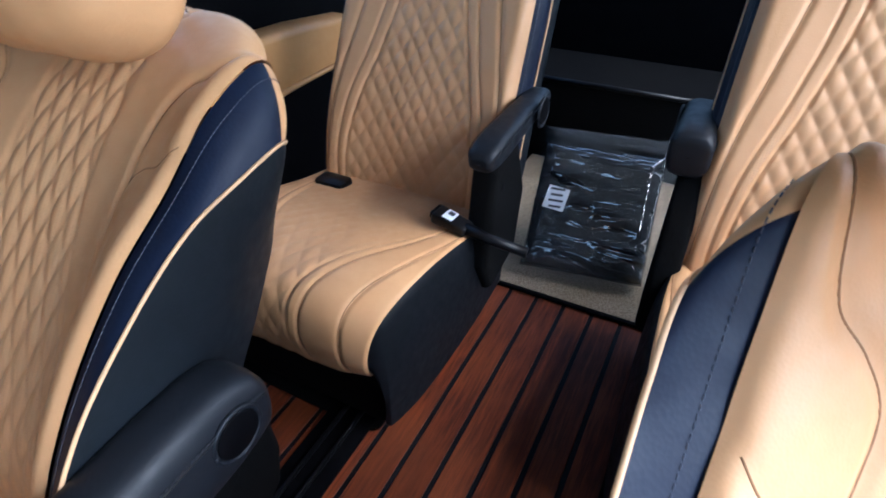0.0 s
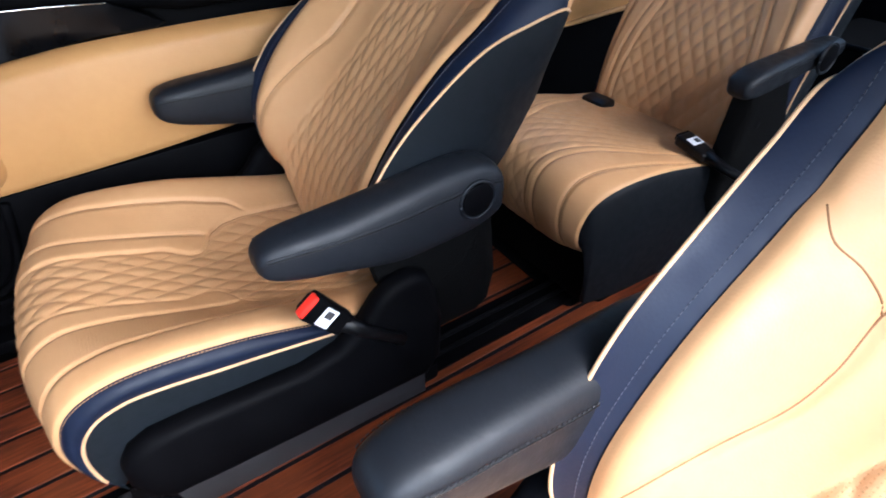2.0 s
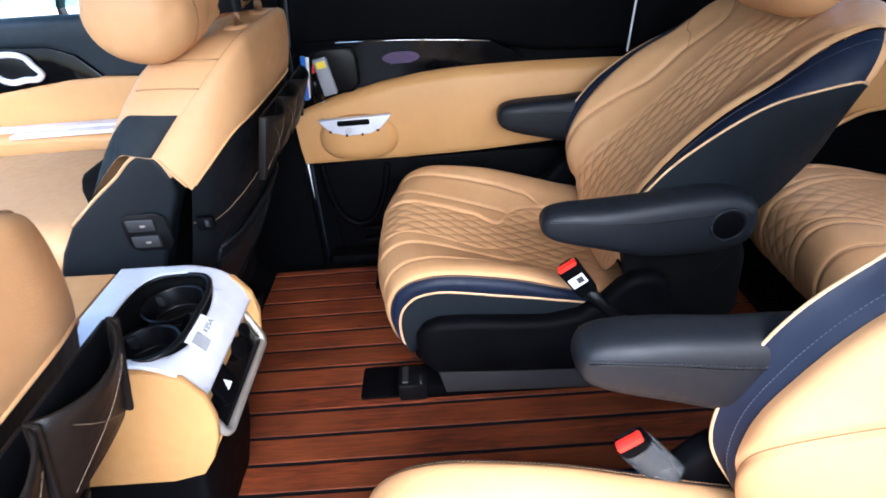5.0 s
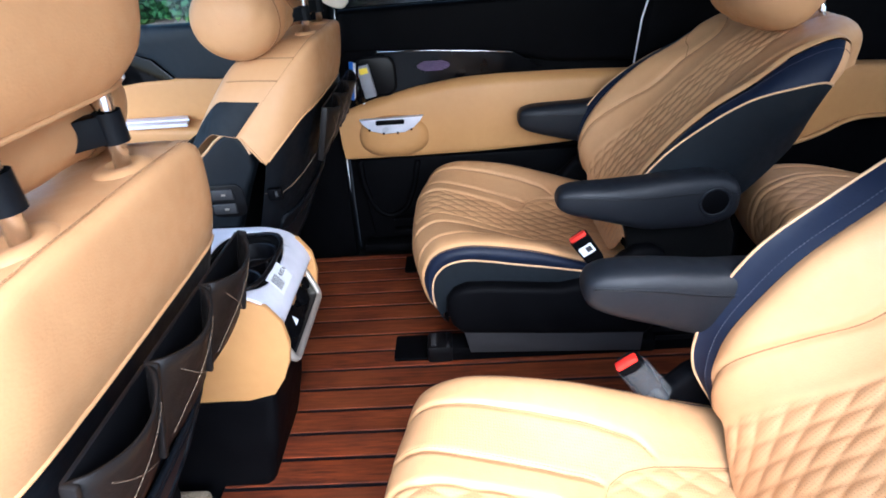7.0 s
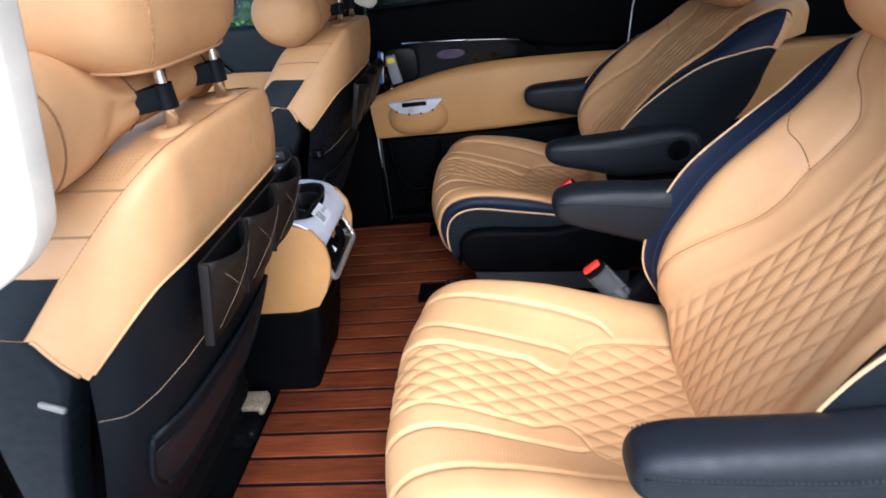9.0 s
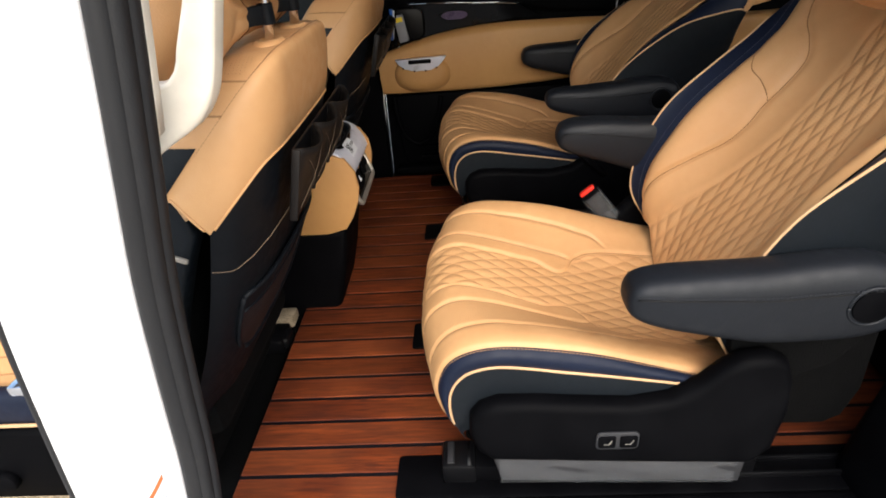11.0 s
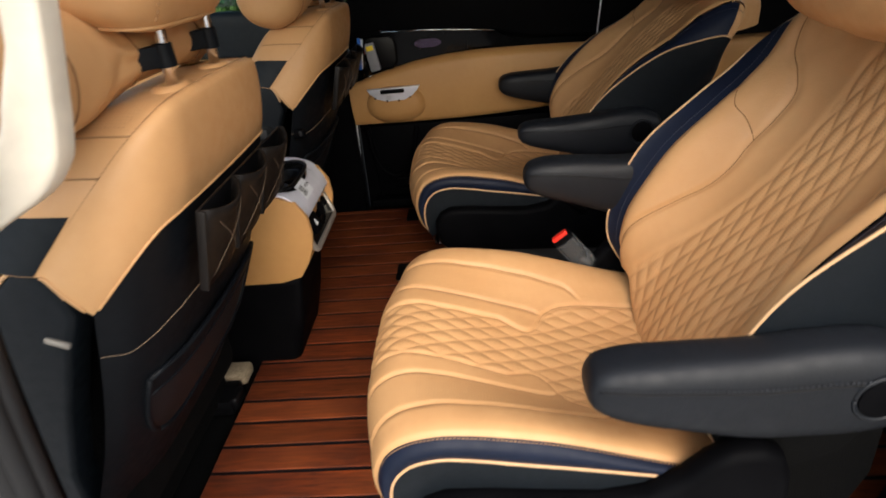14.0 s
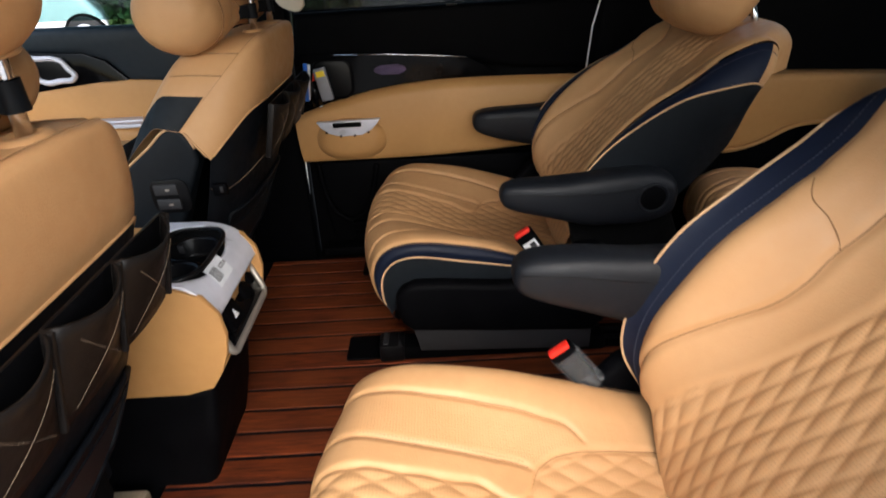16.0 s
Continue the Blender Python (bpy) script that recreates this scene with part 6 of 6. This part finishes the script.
    put(slab(rounded(-0.070, -0.022, -0.022, 0.020, 0.006), -0.010, "y", -0.004, 0.002), M_PLAST, "usb_hatch", "", face)
    put(slab(oval(0.030, 0.0, 0.017, 0.017), -0.008, "y", -0.004, 0.002), M_PLAST, "power_socket", "", face)
    put(slab(oval(0.066, 0.004, 0.012, 0.012), -0.008, "y", -0.004, 0.002), M_PLAST, "socket_cap", "", face)
    put(slab([(-0.052, -0.008), (-0.036, -0.008), (-0.046, 0.008)], -0.0006, "y", -0.0142, 0), M_LABEL, "symbol", "", face)
    # code sticker
    tag = thing("sticker", "white sticker with printed code on the console", "sticker")
    def st(a, b):  # across the console, and down over its shoulder
        i = np.clip(np.interp(b, [0, 1], [28, 35]), 0, 38)
        y, z = np.array([np.interp(i, np.linspace(0, 39, len(prof)), prof[:, k]) for k in (0, 1)])
        return (-0.030 + 0.060 * a, y - 0.0054, z + 0.0064)
    part("paper", grid([[st(a, b) for a in np.linspace(0, 1, 3)] for b in np.linspace(0, 1, 8)], "paper"), M_LABEL, tag)
    for k in range(7):
        a = 0.08 + 0.055 * k
        part("bar", grid([[np.array(st(q, b)) + (0, -0.0006, 0.0006) for q in (a, a + 0.028)] for b in np.linspace(0.2, 0.8, 5)], "bar"), M_INK, tag)
    txt = bpy.data.curves.new("code", "FONT")
    txt.body, txt.size, txt.extrude, txt.align_x, txt.align_y = "K05A", 0.0115, 0.0001, "CENTER", "CENTER"
    code = new("code", txt)
    code.data.materials.append(M_INK)
    y, z = prof[44]
    dy, dz = prof[48] - prof[39]
    code.matrix_world = Matrix.Translation((0.0155, y - 0.0062, z + 0.0074)) @ Matrix.Rotation(math.atan2(-dz, -dy), 4, "X")
    code.parent = tag
    return c


console()


# ---- floor fittings ----
for k, (x, w) in enumerate(((SEAT_R - 0.1675, 0.092), (SEAT_R + 0.2345, 0.094), (SEAT_L + 0.185, 0.092), (SEAT_L - 0.2125, 0.092))):
    plate = tagged(part("rail_plate", shaded(slab(rounded(x - w / 2, -0.62, x + w / 2, 0.473, 0.008), 0.006, "z", 0.001, 0.002)), M_PLAST), "flat black cover plate of a seat rail", "rail plate", "rail plates")
    for dx in (-0.016, 0.016):
        part("track", shaded(box(0.006, 0.95, 0.012, 0.002, (x + dx, -0.19, 0.011))), M_SATIN, plate)


def bag():
    """A folded black mat in crinkled clear plastic, propped against the boot step, with a white label."""
    b = thing("plastic_bag", "folded black mat in crinkled clear plastic with white label", "bag")
    o, ex, ey = np.array((0.180, -1.035, 0.012)), np.array((-0.285, -0.045, 0.0)), np.array((0.030, -0.235, 0.215))
    n = np.cross(ex, ey)
    n = -n / np.linalg.norm(n) if n[2] < 0 else n / np.linalg.norm(n)
    def at(a, c, lift):
        return o + ex * a + ey * c + n * lift
    def plump(a, c):
        return 0.045 * min(1, 9 * a, 9 * (1 - a), 8 * c, 8 * (1 - c)) ** 0.5 if 0 < a < 1 and 0 < c < 1 else 0.0
    fold = lambda a, c, k: abs(noise.noise(Vector((a * 1.1 * k + 1.5 * c, c * 7.5 * k + 1.2 * a, k))))
    A, C = np.linspace(0, 1, 80), np.linspace(0, 1, 90)
    part("mat", grid([[at(a, c, plump(a, c) + 0.016 * fold(a, c, 1.0) + 0.012 * fold(a, c, 2.1) + 0.005 * fold(a, c, 4.5)) for a in A] for c in C], "mat"), M_MAT, b, "folded black mat")
    part("wrap", grid([[at(-0.03 + 1.06 * a + 0.22 * max(0, a - 0.6) * c, -0.03 + 1.16 * c, plump(a, c) + 0.005 + 0.018 * fold(a, c, 1.0) + 0.014 * fold(a, c, 2.1) + 0.006 * fold(a, c, 4.5)) for a in A] for c in C], "wrap"), M_BAG, b, "crinkled clear plastic")
    m = Matrix((tuple(ex / np.linalg.norm(ex)), tuple(ey / np.linalg.norm(ey)), tuple(n))).transposed().to_4x4()
    lab = part("label", shaded(box(0.050, 0.056, 0.0008, 0, tuple(at(0.20, 0.50, 0.074)), m=m @ Matrix.Rotation(radians(-8), 4, "Z"))), M_LABEL, b, "white printed label")
    for k in range(4):
        part("print", shaded(box(0.034 - 0.006 * (k % 2), 0.005, 0.0006, 0, tuple(at(0.20, 0.57 - 0.045 * k, 0.0748)), m=m)), M_INK, lab)
    tagged(part("step_edge", tube([(0.42, -1.605, 0.270), (0.15, -1.603, 0.271), (-0.12, -1.605, 0.270)], 0.008, 10), M_SATIN), "dull dark edge bar of the boot step", "trim", kind="structure")
    tagged(part("boot_step", shaded(box(0.70, 0.30, 0.27, 0.02, (0.15, -1.76, 0.135))), M_FELT), "dark carpeted step of the boot floor", "step", kind="structure")


bag()


def tilted(bm, m):
    bmesh.ops.transform(bm, matrix=m, verts=bm.verts)
    return bm


def door_items():
    t = thing("packet", "grey packet with yellow label in the door tray", "packet")
    lean_m = Matrix.Translation((0.800, 0.535, 0.548)) @ Matrix.Rotation(radians(-10), 4, "X")
    for nm, size, at, mt in (("body", (0.018, 0.034, 0.090), (0, 0, 0), M_GREYCARD), ("label", (0.0188, 0.028, 0.020), (0, -0.001, 0.030), M_YELLOW), ("side_card", (0.012, 0.010, 0.105), (-0.002, 0.026, -0.006), M_LABEL)):
        part(nm, shaded(tilted(box(*size, 0.003, at), lean_m)), mt, t, "yellow label" if nm == "label" else "")
    s = thing("small_bottle", "small black bottle in the door tray", "bottle")
    part("body", tube([(0.800, 0.560, 0.490), (0.795, 0.566, 0.560)], 0.015, 14), M_GLOSS, s)
    part("cap", tube([(0.795, 0.566, 0.560), (0.7945, 0.567, 0.580)], 0.009, 12), M_RED, s)
    g = thing("pen_bundle", "pens with blue and clear caps in the seat pocket", "pens")
    for k, (dx, mt) in enumerate(((0.0, M_BLUE), (0.016, M_LABEL), (0.030, M_GLOSS))):
        part("pen", tube([(0.640 + dx, 0.552, 0.54), (0.646 + dx, 0.545 - 0.004 * k, 0.632 - 0.006 * k)], 0.0055, 8), mt, g)


door_items()


# ---- outside ----
def outside():
    tagged(part("ground", box(160, 160, 0.1, 0, (0, 0, -0.45)), M_PAVE), "pale concrete ground around the car", "ground", kind="structure")
    car = thing("parked_car", "white car parked beyond the passenger window", "car")
    prof = [(5.24, -0.18), (5.17, 0.05), (5.23, 0.24), (5.36, 0.40), (5.50, 0.54), (5.70, 0.64), (6.30, 1.06), (7.9, 1.12), (8.75, 0.66), (9.55, 0.46), (9.65, 0.10), (9.55, -0.18)]
    shell = slab(prof, 1.7, "x", 8.5, 0.14, 5)
    for v in shell.verts:  # rounded nose in plan
        v.co.y += 0.50 * (v.co.x - 8.5) * max(0.0, min(1.0, (6.3 - v.co.y) / 0.8))
    part("body", shaded(shell), M_WHITE, car, "white painted body")
    part("side_glass", shaded(slab([(5.95, 0.62), (6.45, 0.97), (7.8, 1.02), (8.5, 0.63)], 0.01, "x", 8.492, 0)), M_PRIV, car)
    for y in (5.53, 8.55):
        w = part("wheel", shaded(disc(0.31, 0.2, (8.46, y, -0.09), "x", 0.03, 32)), M_RUBBER, car)
        part("rim", shaded(disc(0.20, 0.02, (8.45, y, -0.09), "x", 0.005, 24)), M_SILVER, w)
        part("wheel_arch", shaded(disc(0.37, 0.02, (8.49, y, -0.11), "x", 0.004, 32)), M_FELT, car)
    rnd = random.Random(4)
    V, F = [], []
    for _ in range(15000):
        c = Vector((11.0 + 1.1 * rnd.random(), 1.0 + 9.5 * rnd.random(), -0.42 + 2.3 * rnd.random()))
        c.z += 0.35 * noise.noise(Vector((0, c.y * 0.9, 0)))
        if noise.noise(c * 1.7) < -0.38 or c.z < -0.44:
            continue
        e1 = Vector((rnd.gauss(0, 1), rnd.gauss(0, 1), rnd.gauss(0, 1))).normalized() * 0.085
        e2 = e1.cross(Vector((rnd.gauss(0, 1), rnd.gauss(0, 1), rnd.gauss(0, 1)))).normalized() * 0.05
        o = len(V)
        V += [tuple(c - e1), tuple(c + e2), tuple(c + e1), tuple(c - e2)]
        F.append((o, o + 1, o + 2, o + 3))
    me = bpy.data.meshes.new("hedge")
    me.from_pydata(V, [], F)
    tagged(part("hedge", me, M_LEAF), "dense dark green hedge beyond the parked car", "hedge", kind="stuff")
    for k in range(6):
        tr = thing("tree", "leafy green tree beyond the parked car", "tree", "roadside trees")
        bx, by = 12.6 + rnd.uniform(-0.4, 1.4), -1.0 + 3.0 * k + rnd.uniform(-0.8, 0.8)
        part("trunk", tube([(bx, by, -0.4), (bx + 0.1, by, 1.2), (bx - 0.05, by + 0.1, 2.6)], [0.20, 0.15, 0.06], 10), M_BARK, tr)
        for q in range(4):
            a = 1.6 * q + k
            part("limb", tube([(bx, by, 1.0 + 0.3 * q), (bx + 0.6 * math.cos(a), by + 0.6 * math.sin(a), 1.7 + 0.3 * q), (bx + 1.1 * math.cos(a), by + 1.1 * math.sin(a), 2.2 + 0.3 * q)], [0.07, 0.05, 0.02], 8), M_BARK, tr)
        V, F = [], []
        for _ in range(6500):
            u = Vector((rnd.gauss(0, 1), rnd.gauss(0, 1), rnd.gauss(0, 1))).normalized() * (rnd.random() ** 0.4)
            c = Vector((bx + 1.7 * u.x, by + 2.6 * u.y, 1.5 + 2.2 * u.z))
            if noise.noise(c * 1.1) < -0.3:
                continue
            e1 = Vector((rnd.gauss(0, 1), rnd.gauss(0, 1), rnd.gauss(0, 1))).normalized() * 0.16
            e2 = e1.cross(Vector((rnd.gauss(0, 1), rnd.gauss(0, 1), rnd.gauss(0, 1)))).normalized() * 0.09
            o = len(V)
            V += [tuple(c - e1), tuple(c + e2), tuple(c + e1), tuple(c - e2)]
            F.append((o, o + 1, o + 2, o + 3))
        me = bpy.data.meshes.new("crown")
        me.from_pydata(V, [], F)
        part("crown", me, M_LEAF, tr)


outside()


# ---- floor boards, each a piece of its own ----
PITCH, PHASE = 0.0644, -0.6055
cuts = [FLOOR_X0] + [PHASE + PITCH * i for i in range(22) if FLOOR_X0 + 0.01 < PHASE + PITCH * i < FLOOR_X1 - 0.01] + [FLOOR_X1]
for a, b in zip(cuts[:-1], cuts[1:]):
    w = b - a - 0.0094
    board = part("board", box(w, FLOOR_Y1 - FLOOR_Y0 - 0.004, 0.0045, 0.0008, (0, 0, 0), 1), M_WOOD, sub)
    board.location = ((a + b) / 2, (FLOOR_Y0 + FLOOR_Y1) / 2, -0.0019)
